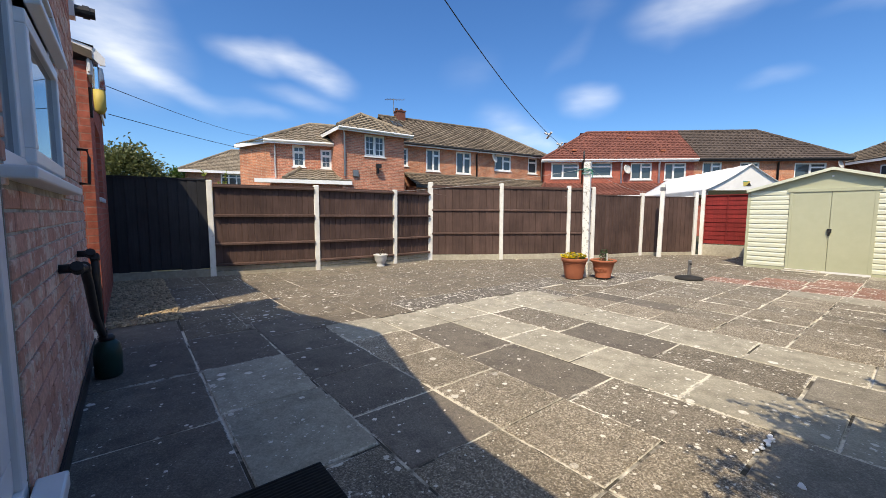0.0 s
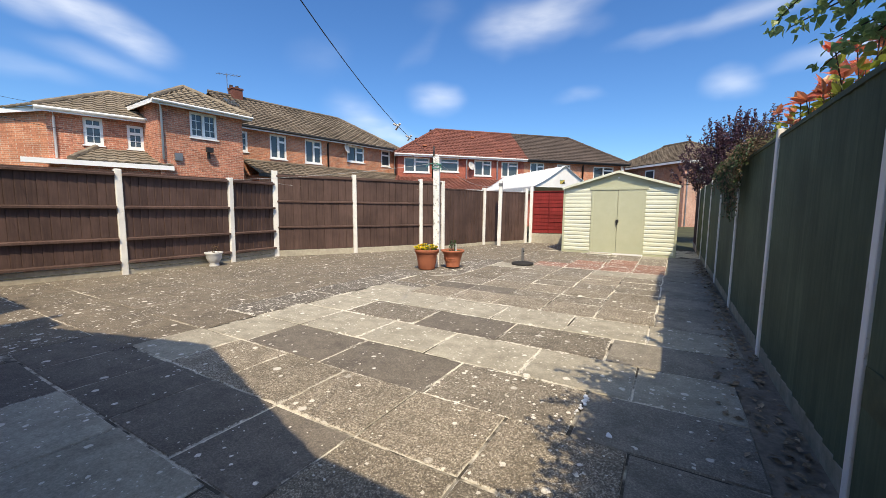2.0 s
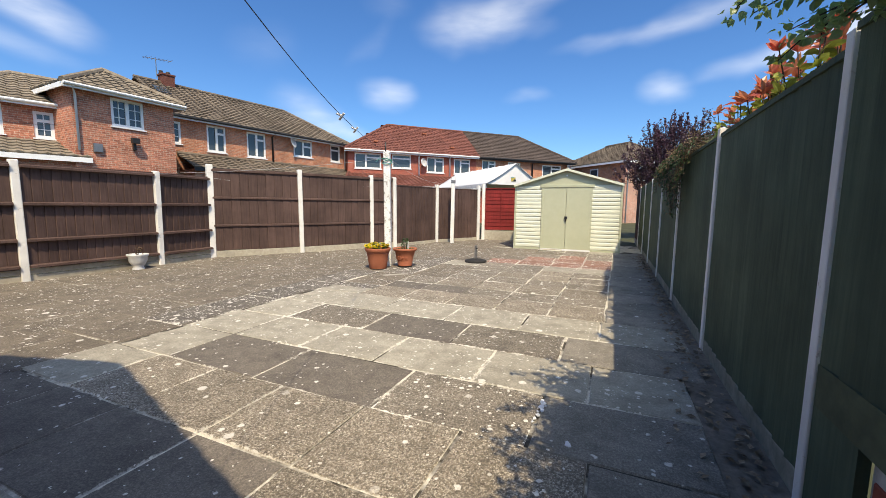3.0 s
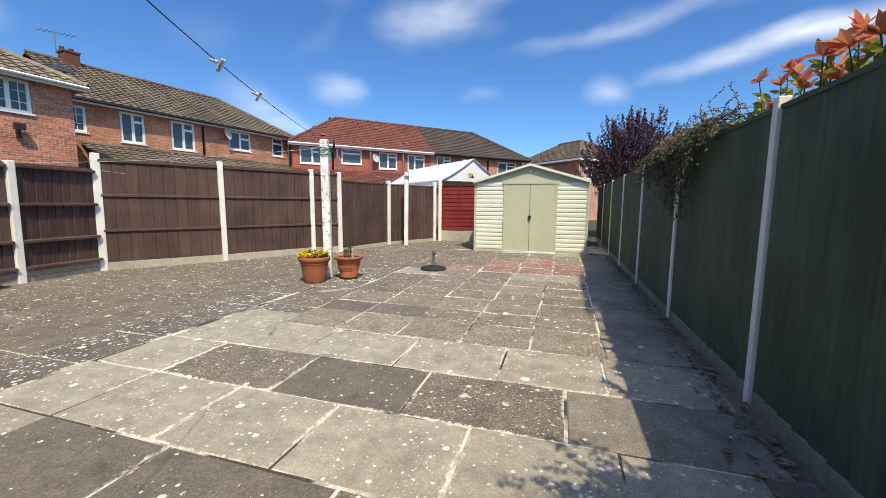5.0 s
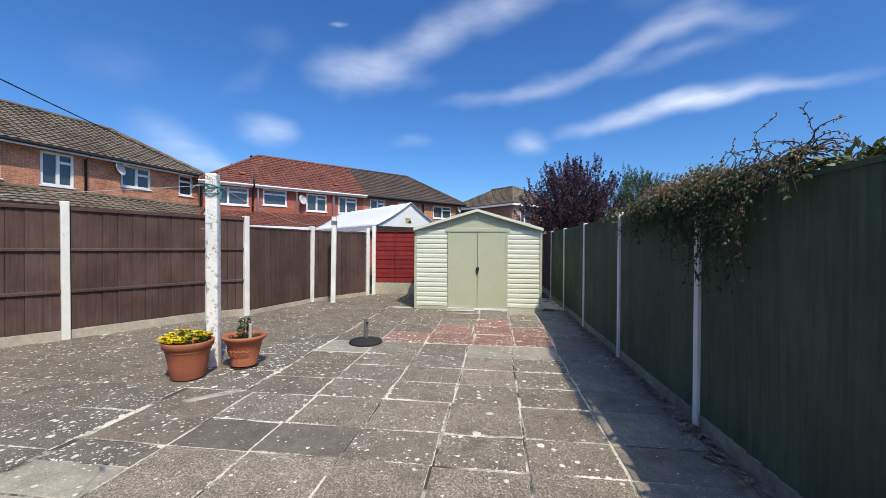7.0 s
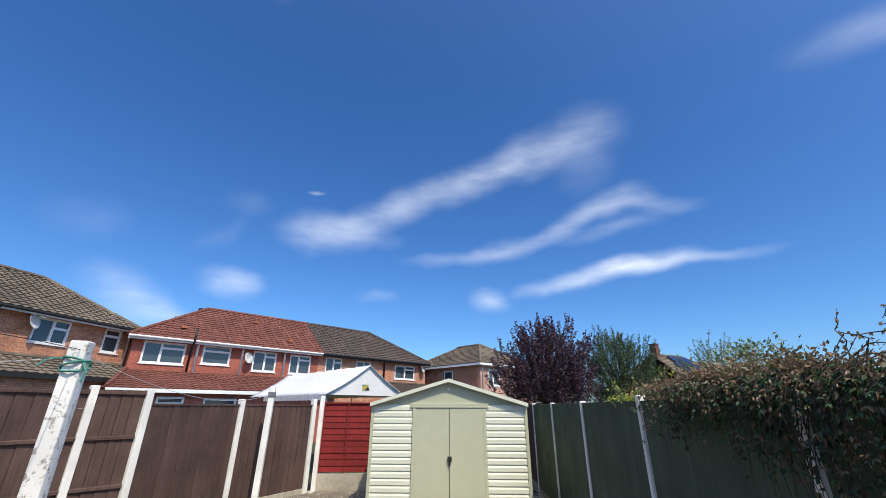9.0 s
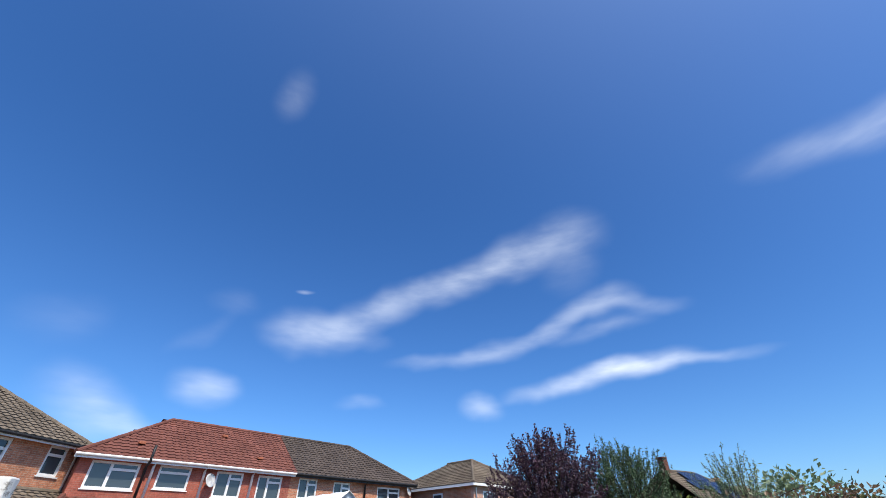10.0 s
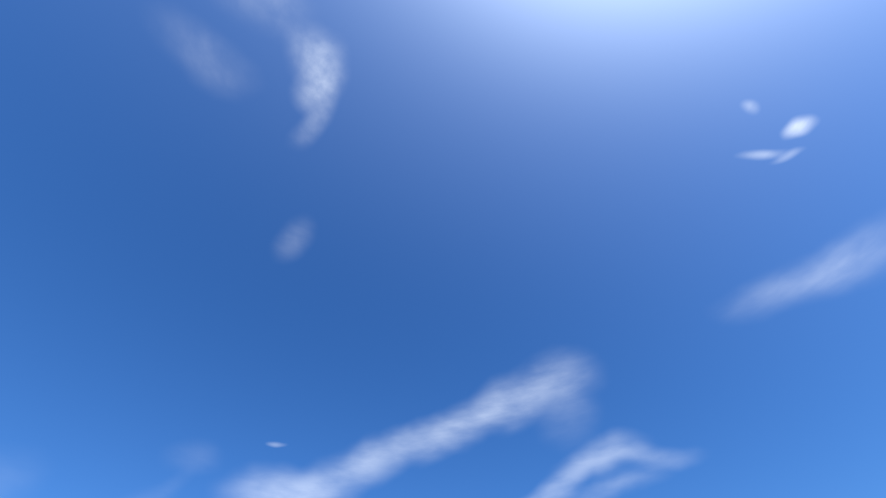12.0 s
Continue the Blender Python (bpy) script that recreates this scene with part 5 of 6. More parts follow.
while yy < 14.3:
    h = 0.6 + 0.04 * ((row * 7) % 3 - 1)
    right = -5.06 if yy < 1.5 else -5.3 if yy < 2.2 else (-4.66 if yy < 6.9 else -4.02)
    if yy > 12.2:
        right = -3.4
    edge = right
    first = True
    while edge > fence_x(yy + h / 2) + 0.02:
        w = (0.58 if yy < 6.9 else 0.7) if first else 0.9 + 0.05 * ((row * 5) % 3 - 1)
        if first and row % 2 and not (2.2 < yy < 6.9):
            w *= 0.6
        left = max(edge - w, fence_x(yy + h / 2) - 0.03)
        if edge - left > 0.08 and not (yy < 1.04 and edge < -5.9):
            kind = "slab_dots" if first and 3.4 < yy < 9 else "slab_grey"
            slab(left, edge, yy, yy + h, kind, 0.008)
        edge = left
        first = False
    yy += h
    row += 1

# old white paint splashes on a joint
rngp = np.random.default_rng(8)
for cx, cy, sz in ((-1.118, 3.37, 0.022), (-1.105, 3.345, 0.018), (-1.112, 3.30, 0.02), (-1.10, 3.265, 0.016), (-1.12, 3.235, 0.010), (-1.115, 3.2, 0.013), (-1.125, 3.15, 0.011), (-1.13, 3.11, 0.008), (-1.09, 3.32, 0.007), (-0.93, 2.98, 0.016), (-0.915, 2.965, 0.011)):
    sb = BM()
    pts = [(cx + sz * rngp.uniform(0.35, 1.2) * math.cos(i * 0.7), cy + 1.6 * sz * rngp.uniform(0.5, 1.1) * math.sin(i * 0.7)) for i in range(9)]
    prism(sb, pts, 0.004, 0.009, "z")
    tagged(part("paint_splash", sb, M["white"]), "dried white paint splash on a slab joint", "paint splash", "paint splashes")

# loose fill along the green fence
strip = part("border_strip", box(BM(), -0.26, 0.012, 0.36, 12.4, -0.05, -0.0055), M["earth"])
tagged(strip, "dark soil strip along the foot of the fence", "soil", kind="structure")
rng = np.random.default_rng(4)
lb = BM()
for i in range(900):
    y = rng.uniform(1.6, 12.0)
    x = -0.03 - abs(rng.normal(0, 0.13)) * (1.4 if y < 5 else 0.8)
    s = rng.uniform(0.012, 0.034) * (1.0 if y < 6 else 1.2)
    m = pose(x, y, 0.012, rng.uniform(-25, 25), rng.uniform(-25, 25), rng.uniform(0, 360))
    vs = [lb.verts.new(m @ Vector(c)) for c in ((-s, 0, 0), (0, -s * 0.6, 0.003), (s, 0, 0.001), (0, s * 0.6, 0.004))]
    lb.faces.new(vs)
tagged(part("leaf_litter", lb, M["litter"]), "dry brown leaf litter along the fence foot", "leaf litter", kind="stuff")

# gravel bed by the neighbouring wall
tagged(part("gravel_edge", box(BM(), -9.5, -6.02, 0.42, 1.06, -0.05, 0.0), M["earth"]), "brown gravel bed floor", "gravel", kind="structure")
gb = BM()
for i in range(5200):
    x, y, r = rng.uniform(-9.4, -5.95), rng.uniform(0.4, 1.1), rng.uniform(0.010, 0.032)
    m = pose(x, y, 0.004 + r * 0.4, 0, 0, rng.uniform(0, 360))
    w = [rng.uniform(0.6, 1.3) for _ in range(4)]
    base = [gb.verts.new(m @ Vector((r * w[k] * math.cos(k * 1.571), r * w[k] * math.sin(k * 1.571), -r * 0.3))) for k in range(4)]
    tip = [gb.verts.new(m @ Vector((r * 0.55 * w[k] * math.cos(k * 1.571 + 0.3), r * 0.55 * w[k] * math.sin(k * 1.571 + 0.3), r * 0.55))) for k in range(4)]
    gb.faces.new(tip)
    for k in range(4):
        gb.faces.new((base[k], base[(k + 1) % 4], tip[(k + 1) % 4], tip[k]))
tagged(part("gravel", gb, M["pebble"]), "brown gravel bed against the wall", "gravel", kind="stuff")

# ---------- bricks of the near wall ----------
k = Mat("weathered_pink_brick", 0.92, 0, 0.2)
bc = k.mix(k.random(0, 1), (0.66, 0.37, 0.28), (0.50, 0.25, 0.18))
pale = k.ramp(k.noise(9, 6, 0.65), 0.5, 0.58, 0, 0.7)
bc = k.mix(pale, bc, (0.72, 0.58, 0.47))
bc = k.value(bc, k.ramp(k.noise(40, 5, 0.7), 0.25, 0.75, 0.7, 1.25))
k.bump(k.noise(70, 5, 0.7), 0.5, 0.006)
M["brick_piece"] = k.done(bc)


def brick_mesh(w, h=0.064, d=0.045):
    e = 0.004
    bm = BM()
    back = [bm.verts.new(c) for c in ((0, -d, 0), (w, -d, 0), (w, -d, h), (0, -d, h))]
    rim = [bm.verts.new((v.co.x, -e, v.co.z)) for v in back]
    face = [bm.verts.new((v.co.x + (e if v.co.x == 0 else -e), 0, v.co.z + (e if v.co.z == 0 else -e))) for v in back]
    for i in range(4):
        j = (i + 1) % 4
        bm.faces.new((back[i], back[j], rim[j], rim[i]))
        bm.faces.new((rim[i], rim[j], face[j], face[i]))
    bm.faces.new(face)
    return mesh_of("brick", bm, M["brick_piece"])


brick_cache = {}


def brick(x0, x1, z, y, parent, rot=0):
    w = round(x1 - x0, 3)
    if w < 0.03:
        return
    if w not in brick_cache:
        brick_cache[w] = brick_mesh(w)
    piece("brick", brick_cache[w], parent, pose(x0, y + random.uniform(-0.003, 0.002), z, 0, 0, rot))


z, row = 0.105, 0
while z < EZ - 0.06:
    x = PX - (0.1125 if row % 2 else 0)
    while x < DX0 - 0.01:
        a, b = max(x + 0.005, PX + 0.002), min(x + 0.22, DX0 - 0.004)
        if WZ0 - 0.05 < z + 0.03 < WZ1:
            if a < WX0:
                brick(a, min(b, WX0 - 0.002), z, WY, wall_south)
            if b > WX1 and a < b:
                brick(max(a, WX1 + 0.002), b, z, WY, wall_south)
        else:
            brick(a, b, z, WY, wall_south)
        x += 0.225
    z += 0.075
    row += 1

# low brick wall under the first fence panel
lw = tagged(part("wall_east", box(BM(), 0.03, 0.2, 0.3, 2.6, -0.1, 0.455), M["mortar"]), "low red brick wall under the fence", "wall", kind="structure")
kr = Mat("painted_red_brick", 0.85, 0, 0.25)
rc = kr.value(kr.mix(kr.random(0, 1), (0.36, 0.085, 0.05), (0.29, 0.07, 0.045)), kr.ramp(kr.noise(25, 5), 0.3, 0.7, 0.8, 1.2))
kr.bump(kr.noise(60, 5), 0.4, 0.005)
M["brick_painted"] = kr.done(rc)
bmr = brick_mesh(0.214)
bmr.materials.clear()
bmr.materials.append(M["brick_painted"])
for row in range(6):
    for i in range(10):
        y = 2.58 - i * 0.225 - (0.1125 if row % 2 else 0)
        if y > 0.55:
            piece("brick", bmr, lw, pose(0.024 - 0.004 * random.random(), y - 0.214, 0.003 + row * 0.075, 0, 0, 90))

# ---------- washing line posts and lines ----------
WP = (-4.87, 7.70)
wp = part("washing_line_post", prism(BM(), [(-0.062, -0.066), (0.062, -0.066), (0.066, 0.0), (0.062, 0.066), (-0.062, 0.066), (-0.066, 0.0)], -0.06, 2.24, "z"), M["old_post"], bevel=0.012)
wp.matrix_basis = pose(WP[0], WP[1], 0, 0.5, -0.4, 20)
tagged(wp, "tall white washing line post with flaking paint and knotted rope", "washing line post")
rb = BM()
for i in range(3):
    z = 2.03 + i * 0.026
    tube(rb, [(0.092 * math.cos(a), 0.092 * math.sin(a), z + 0.03 * math.sin(a + i * 1.9)) for a in [j * math.pi / 6 for j in range(13)]], 0.009, 5)
tube(rb, [(0.06, -0.05, 2.08), (0.12, -0.1, 2.0), (0.11, -0.12, 1.92)], 0.007, 5)
tube(rb, [(-0.06, -0.05, 2.1), (-0.14, -0.08, 2.1), (-0.2, -0.1, 2.04)], 0.007, 5)
part("rope_knot", rb, M["blue"], wp, "knotted blue-green rope")
hp = part("washing_line_post", box(BM(), -0.055, 0.055, -0.05, 0.05, -0.06, 2.12), M["post"], bevel=0.012)
hp.matrix_basis = pose(-5.53, 12.72, 0, 0, 0.6, 10)
tagged(hp, "white painted concrete post with a grey band at the top", "washing line post")
part("band", box(BM(), -0.062, 0.062, -0.057, 0.057, 1.92, 2.02), M["metal"], hp, "grey metal band")


def sagging(p, q, sag, n=14):
    p, q = Vector(p), Vector(q)
    return [p.lerp(q, i / n) - Vector((0, 0, sag * 4 * (i / n) * (1 - i / n))) for i in range(n + 1)]


LA, LB = Vector((-1.32, WY + 0.01, 2.36)), Vector((WP[0], WP[1], 2.17))


def on_line(f):
    """A point of the slack line, deeper on the house side."""
    return LA.lerp(LB, f) - Vector((0, 0, 1.08 * f * (1 - f) * (1.6 - 1.2 * f)))


main_line = [on_line(i / 24) for i in range(25)]
ln = tagged(part("washing_line", tube(BM(), main_line, 0.0026, 6), M["wire"]), "black washing line from house to post", "washing line")
tagged(part("washing_line", tube(BM(), sagging((WP[0], WP[1], 2.12), (-8.85, 5.73, 1.76), 0.06), 0.003, 4), M["pale_wire"]), "thin pale line tied between post and fence", "washing line")
tagged(part("washing_line", tube(BM(), sagging((WP[0], WP[1], 2.14), (-5.53, 12.68, 1.97), 0.22), 0.003, 4), M["pale_wire"]), "thin sagging pale line between two posts", "washing line")
tagged(part("washing_line", tube(BM(), sagging((-8.86, 6.95, 1.75), (-7.0, 10.2, 1.72), 0.1), 0.003, 4), M["pale_wire"]), "thin pale line along the brown fence", "washing line")
for s in (0.475, 0.56):
    at = on_line(s)
    for dz, turn in ((0, 18), (0, -22)):
        pg = BM()
        box(pg, -0.008, 0.0, -0.006, 0.006, -0.055, 0.03)
        box(pg, 0.002, 0.010, -0.006, 0.006, -0.055, 0.03)
        tube(pg, [(-0.009, 0, -0.012), (0.011, 0, -0.012)], 0.007, 6)
        ob = part("clothes_peg", pg, M["grey_plastic"])
        ob.matrix_basis = Matrix.Translation(at + Vector((0, 0.02 if turn > 0 else -0.03, 0))) @ pose(0, 0, 0, turn * 3, turn, 60)
        tagged(ob, "small weathered clothes peg clipped on the line", "clothes peg", "clothes pegs")
for p, q, sag in (((-6.2, 0.56, 2.55), (-20.3, 6.3, 4.85), 0.2), ((-6.3, 0.56, 2.28), (-19.3, 8.9, 4.0), 0.25)):
    tagged(part("overhead_cable", tube(BM(), sagging(p, q, sag), 0.004, 5), M["wire"]), "black overhead cable between the houses", "cable")

# ---------- pots ----------


def pot(x, y, r, h, label, trim):
    prof = [(r * 0.66, 0.012), (r * 0.70, 0.03), (r * 0.80, h * 0.45), (r * 0.90, h * 0.80), (r * 0.93, h * 0.82), (r * 1.0, h * 0.84), (r * 1.04, h * 0.98), (r * 1.03, h), (r * 0.95, h), (r * 0.9, h * 0.9), (r * 0.85, h * 0.84)]
    if trim:
        prof = [(r * 0.62, 0.03), (r * 0.63, h * 0.1), (r * 0.60, h * 0.13), (r * 0.66, h * 0.2), (r * 0.64, h * 0.24), (r * 0.76, h * 0.55), (r * 0.88, h * 0.84), (r * 0.97, h * 0.86), (r * 1.06, h * 0.93), (r * 1.06, h), (r * 0.96, h), (r * 0.9, h * 0.9), (r * 0.84, h * 0.84)]
    th = thing("plant_pot", pose(x, y, 0), label, "plant pot", "terracotta pots")
    bd = part("pot", lathe(BM(), prof, 40, None, False), M["terracotta"], th, smooth=True)
    part("pot_base", lathe(BM(), [(0.01, 0.0), (r * 0.64, 0.0), (r * 0.66, 0.014), (0.01, 0.02)], 24), M["rubber"], th)
    part("potting_soil", lathe(BM(), [(0.005, h * 0.87), (r * 0.5, h * 0.88), (r * 0.9, h * 0.86)], 20, None, False), M["peat"], th)
    return th, bd


pa, pab = pot(-4.84, 7.27, 0.235, 0.40, "terracotta pot of yellow flowers beside the washing line post", False)
part("pot_ring", lathe(BM(), [(0.205, 0.29), (0.216, 0.30), (0.214, 0.312), (0.205, 0.316)], 40, None, False), M["terracotta"], pab, smooth=True)
pb_, pbb = pot(-4.50, 7.72, 0.225, 0.37, "terracotta pot with moulded swag and a small shrub", True)
sw = BM()
for j in range(5):
    a0 = -2.7 + j * 0.35
    for zc, amp in ((0.185, 0.022), (0.16, 0.018), (0.205, 0.012)):
        pts = []
        for i in range(9):
            a = a0 + i * 0.075
            zz = zc + amp * math.sin(i * 1.2 + j)
            rr = 0.225 * (0.64 + (zz / 0.37 - 0.24) / 0.31 * 0.12) + 0.004
            pts.append((rr * math.cos(a), rr * math.sin(a), zz))
        tube(sw, pts, 0.006, 5)
part("moulded_swag", sw, M["terracotta"], pbb, "raised leafy swag", smooth=True)


def leaf(bm, m, ln, wd, fold=0.25, curl=0.1):
    a = bm.verts.new(m @ Vector((0, 0, 0)))
    t = bm.verts.new(m @ Vector((ln, 0, -curl * ln)))
    l = bm.verts.new(m @ Vector((ln * 0.45, wd, fold * wd)))
    r = bm.verts.new(m @ Vector((ln * 0.45, -wd, fold * wd)))
    bm.faces.new((a, r, t))
    bm.faces.new((a, t, l))


def leaf_shaped(bm, m, ln, wd, fold=0.25, curl=0.15):
    """A pointed oval leaf, for plants seen close."""
    mid = [bm.verts.new(m @ Vector((ln * f, 0, -curl * ln * f * f))) for f in (0, 0.3, 0.65, 1.0)]
    for s in (1, -1):
        side = [bm.verts.new(m @ Vector((ln * f, s * wd * w, fold * wd * w - curl * ln * f * f))) for f, w in ((0.28, 0.95), (0.62, 0.85))]
        bm.faces.new((mid[0], mid[1], side[0]) if s > 0 else (mid[0], side[0], mid[1]))
        bm.faces.new((mid[1], mid[2], side[1], side[0]) if s > 0 else (mid[1], side[0], side[1], mid[2]))
        bm.faces.new((mid[2], mid[3], side[1]) if s > 0 else (mid[2], side[1], mid[3]))


def rand_dir(rg):
    v = Vector((rg.normal(), rg.normal(), rg.normal()))
    return v.normalized()


def leaf_pose(at, d, rg):
    q = d.to_track_quat("X", "Z")
    return Matrix.Translation(at) @ q.to_matrix().to_4x4() @ pose(0, 0, 0, rg.uniform(-60, 60), 0, 0)


fg, fy = BM(), BM()
for i in range(90):
    a, r = rng.uniform(0, 6.28), 0.19 * math.sqrt(rng.uniform(0, 1))
    base = Vector((r * math.cos(a), r * math.sin(a), 0.35 + 0.07 * (1 - (r / 0.19) ** 2) * (0.6 + 0.4 * math.cos(2 * a))))
    d = (Vector((math.cos(a) * r * 3, math.sin(a) * r * 3, 0.9)) + rand_dir(rng) * 0.4).normalized()
    for j in range(3):
        leaf(fg, leaf_pose(base + d * 0.04 * j, (d + rand_dir(rng)).normalized(), rng), 0.045, 0.014)
    if i < 74:
        hd = base + d * rng.uniform(0.06, 0.11)
        for ring, cnt in ((0.036, 9), (0.026, 7)):
            for j in range(cnt):
                pd = Vector((math.cos(j * 6.28 / cnt), math.sin(j * 6.28 / cnt), 0.35 if ring > 0.025 else 0.9)).normalized()
                leaf(fy, leaf_pose(hd, (pd + rand_dir(rng) * 0.15).normalized(), rng), ring, 0.011)
part("foliage", fg, M["leaf_green"], pa, "green leaves")
part("flowers", fy, M["petal"], pa, "bright yellow flower heads")
part("plant_label", box(BM(), 0.13, 0.155, -0.1, -0.096, 0.34, 0.46), M["terracotta"], pa)
fs = BM()
for i in range(5):
    a = i * 1.3
    top = Vector((0.05 * math.cos(a), 0.05 * math.sin(a), 0.44 + 0.03 * i))
    tube(fs, [(0.01 * math.cos(a), 0.01 * math.sin(a), 0.31), top], 0.004, 5)
part("stem", fs, M["bark"], pb_)
fg = BM()
for i in range(170):
    a, zz = rng.uniform(0, 6.28), rng.uniform(0.34, 0.56)
    r = 0.06 * rng.uniform(0.3, 1) * (1.3 - (zz - 0.34) * 2.2)
    leaf(fg, leaf_pose(Vector((r * math.cos(a), r * math.sin(a), zz)), (Vector((math.cos(a), math.sin(a), 0.3)) + rand_dir(rng) * 0.5).normalized(), rng), 0.035, 0.013)
for i in range(60):
    a, r = rng.uniform(0, 6.28), rng.uniform(0.1, 0.18)
    leaf(fg, leaf_pose(Vector((r * math.cos(a), r * math.sin(a), 0.32)), (Vector((0, 0, 1)) + rand_dir(rng) * 0.6).normalized(), rng), 0.06, 0.007)
part("foliage", fg, M["leaf_dark_and_shade"], pb_, "small dark green shrub")
part("plant_label", box(BM(), 0.05, 0.085, 0.0, 0.004, 0.33, 0.5), M["grey_plastic"], pb_, "pale plant label")

up = thing("plant_pot", pose(-8.62, 5.22, 0), "small pale grey urn-shaped pot with a wilting plant", "plant pot")
part("pot", lathe(BM(), [(0.09, 0), (0.095, 0.02), (0.075, 0.05), (0.105, 0.09), (0.14, 0.16), (0.145, 0.23), (0.168, 0.26), (0.168, 0.28), (0.145, 0.28), (0.13, 0.24)], 28, None, False), M["grey_plastic"], up, smooth=True)
part("potting_soil", lathe(BM(), [(0.005, 0.24), (0.148, 0.24)], 20, None, False), M["peat"], up)
fu = BM()
for i in range(4):
    tube(fu, [(0, 0, 0.24), (0.03 * (i - 1.5), 0.02 * i - 0.03, 0.33 + 0.02 * i)], 0.004, 4)
part("stem", fu, M["bark"], up)
fu = BM()
for i in range(26):
    leaf(fu, leaf_pose(Vector((rng.uniform(-0.06, 0.06), rng.uniform(-0.05, 0.05), rng.uniform(0.28, 0.4))), rand_dir(rng), rng), 0.04, 0.014)
part("foliage", fu, M["leaf_rust"], up)

# ---------- parasol base ----------
pbs = thing("parasol_base", pose(-3.45, 8.98, 0), "black round parasol base with an upright tube", "parasol base")
part("base_plate", lathe(BM(), [(0.235, 0.0), (0.24, 0.02), (0.23, 0.045), (0.12, 0.07), (0.05, 0.08)], 32), M["rubber"], pbs, smooth=True)
tb = part("tube", lathe(BM(), [(0.03, 0.07), (0.03, 0.36), (0.026, 0.365), (0.024, 0.36)], 16), M["metal"], pbs, "grey metal tube")
part("knob", lathe(BM(), [(0.012, 0.02), (0.016, 0.03), (0.016, 0.055)], 12, pose(0.0, 0, 0.3, 90, 0, 40)), M["black"], tb)

# ---------- mat, pipes and canister by the house ----------
mt = thing("door_mat", pose(-2.43, 0.92, 0.004), "black ribbed rubber mat on the patio", "mat")
part("mat_base", box(BM(), 0, 0.62, 0, 0.42, 0, 0.008), M["rubber"], mt)
rbm = mesh_of("rib", prism(BM(), [(0, 0), (0.012, 0), (0.009, 0.009), (0.003, 0.009)], 0.005, 0.415, "y"), M["rubber"])
for i in range(30):
    piece("rib", rbm, mt, pose(0.005 + i * 0.0205, 0, 0.008))
cn = thing("canister", pose(-4.42, 0.5, 0) @ Matrix.Diagonal((0.72, 0.72, 0.88, 1)), "dark green plastic canister under the waste pipes", "canister")
part("body", lathe(BM(), [(0.1, 0.0), (0.115, 0.015), (0.12, 0.2), (0.105, 0.28), (0.06, 0.32)], 24), M["green_plastic"], cn, smooth=True)
part("lid", lathe(BM(), [(0.065, 0.31), (0.07, 0.34), (0.05, 0.36)], 20), M["black"], cn, smooth=True)
part("handle", tube(BM(), [(-0.06, 0, 0.33), (-0.05, 0, 0.40), (0.05, 0, 0.40), (0.06, 0, 0.33)], 0.012, 8), M["black"], cn)
for pts, lab in (([(-3.42, WY, 0.93), (-3.42, WY + 0.07, 0.93), (-3.6, WY + 0.085, 0.91), (-3.72, WY + 0.09, 0.80), (-4.0, WY + 0.09, 0.55), (-4.36, WY + 0.1, 0.34)], "black plastic waste pipe bending down the brick wall"),
                 ([(-4.35, WY, 0.93), (-4.35, WY + 0.07, 0.93), (-4.36, WY + 0.09, 0.9), (-4.42, WY + 0.09, 0.36)], "black plastic waste pipe on the brick wall")):
    wpipe = part("waste_pipe", tube(BM(), pts, 0.024, 10), M["black"], smooth=True)
    tagged(wpipe, lab, "pipe")
    for p in pts[1:3]:
        part("joint", lathe(BM(), [(0.027, -0.03), (0.03, -0.02), (0.03, 0.02), (0.027, 0.03)], 12, Matrix.Translation(p) @ pose(0, 0, 0, 0, 60, 0)), M["black"], wpipe)
gh = part("grab_handle", tube(BM(), [(-4.95, WY, 1.72), (-4.95, WY + 0.06, 1.72), (-4.95, WY + 0.07, 1.65), (-4.95, WY + 0.06, 1.45), (-4.95, WY, 1.45)], 0.012, 8), M["black"], smooth=True)
tagged(gh, "black curved overflow pipe on the brick wall", "pipe")
wl_ = thing("wall_lamp", pose(-6.22, 0.42, 2.2), "glass wall lamp with yellow body under the eaves", "lamp")
part("backplate", box(BM(), 0.0, 0.07, 0, 0.025, 0.0, 0.3), M["black"], wl_, bevel=0.006)
part("lamp_arm", tube(BM(), [(0.03, 0.02, 0.1), (0.06, 0.06, 0.06), (0.08, 0.085, 0.1)], 0.012), M["metal"], wl_)
part("lamp_body", lathe(BM(), [(0.025, 0.02), (0.045, 0.05), (0.05, 0.12), (0.05, 0.26)], 16, Matrix.Translation((0.08, 0.085, 0.02))), M["yellow"], wl_, smooth=True)
part("lamp_glass", lathe(BM(), [(0.055, 0.29), (0.052, 0.36), (0.045, 0.46), (0.042, 0.5)], 16, Matrix.Translation((0.08, 0.085, 0.0)), False), M["clear"], wl_, smooth=True)

# ---------- white tent beyond the fence ----------
gz = thing("party_tent", along((-5.38, 15.82), (-3.68, 17.52)), "white canvas party tent with pitched roof", "tent")
W, LEN, EV, PK = 2.6, 6.0, 2.08, 2.92
rfb = BM()
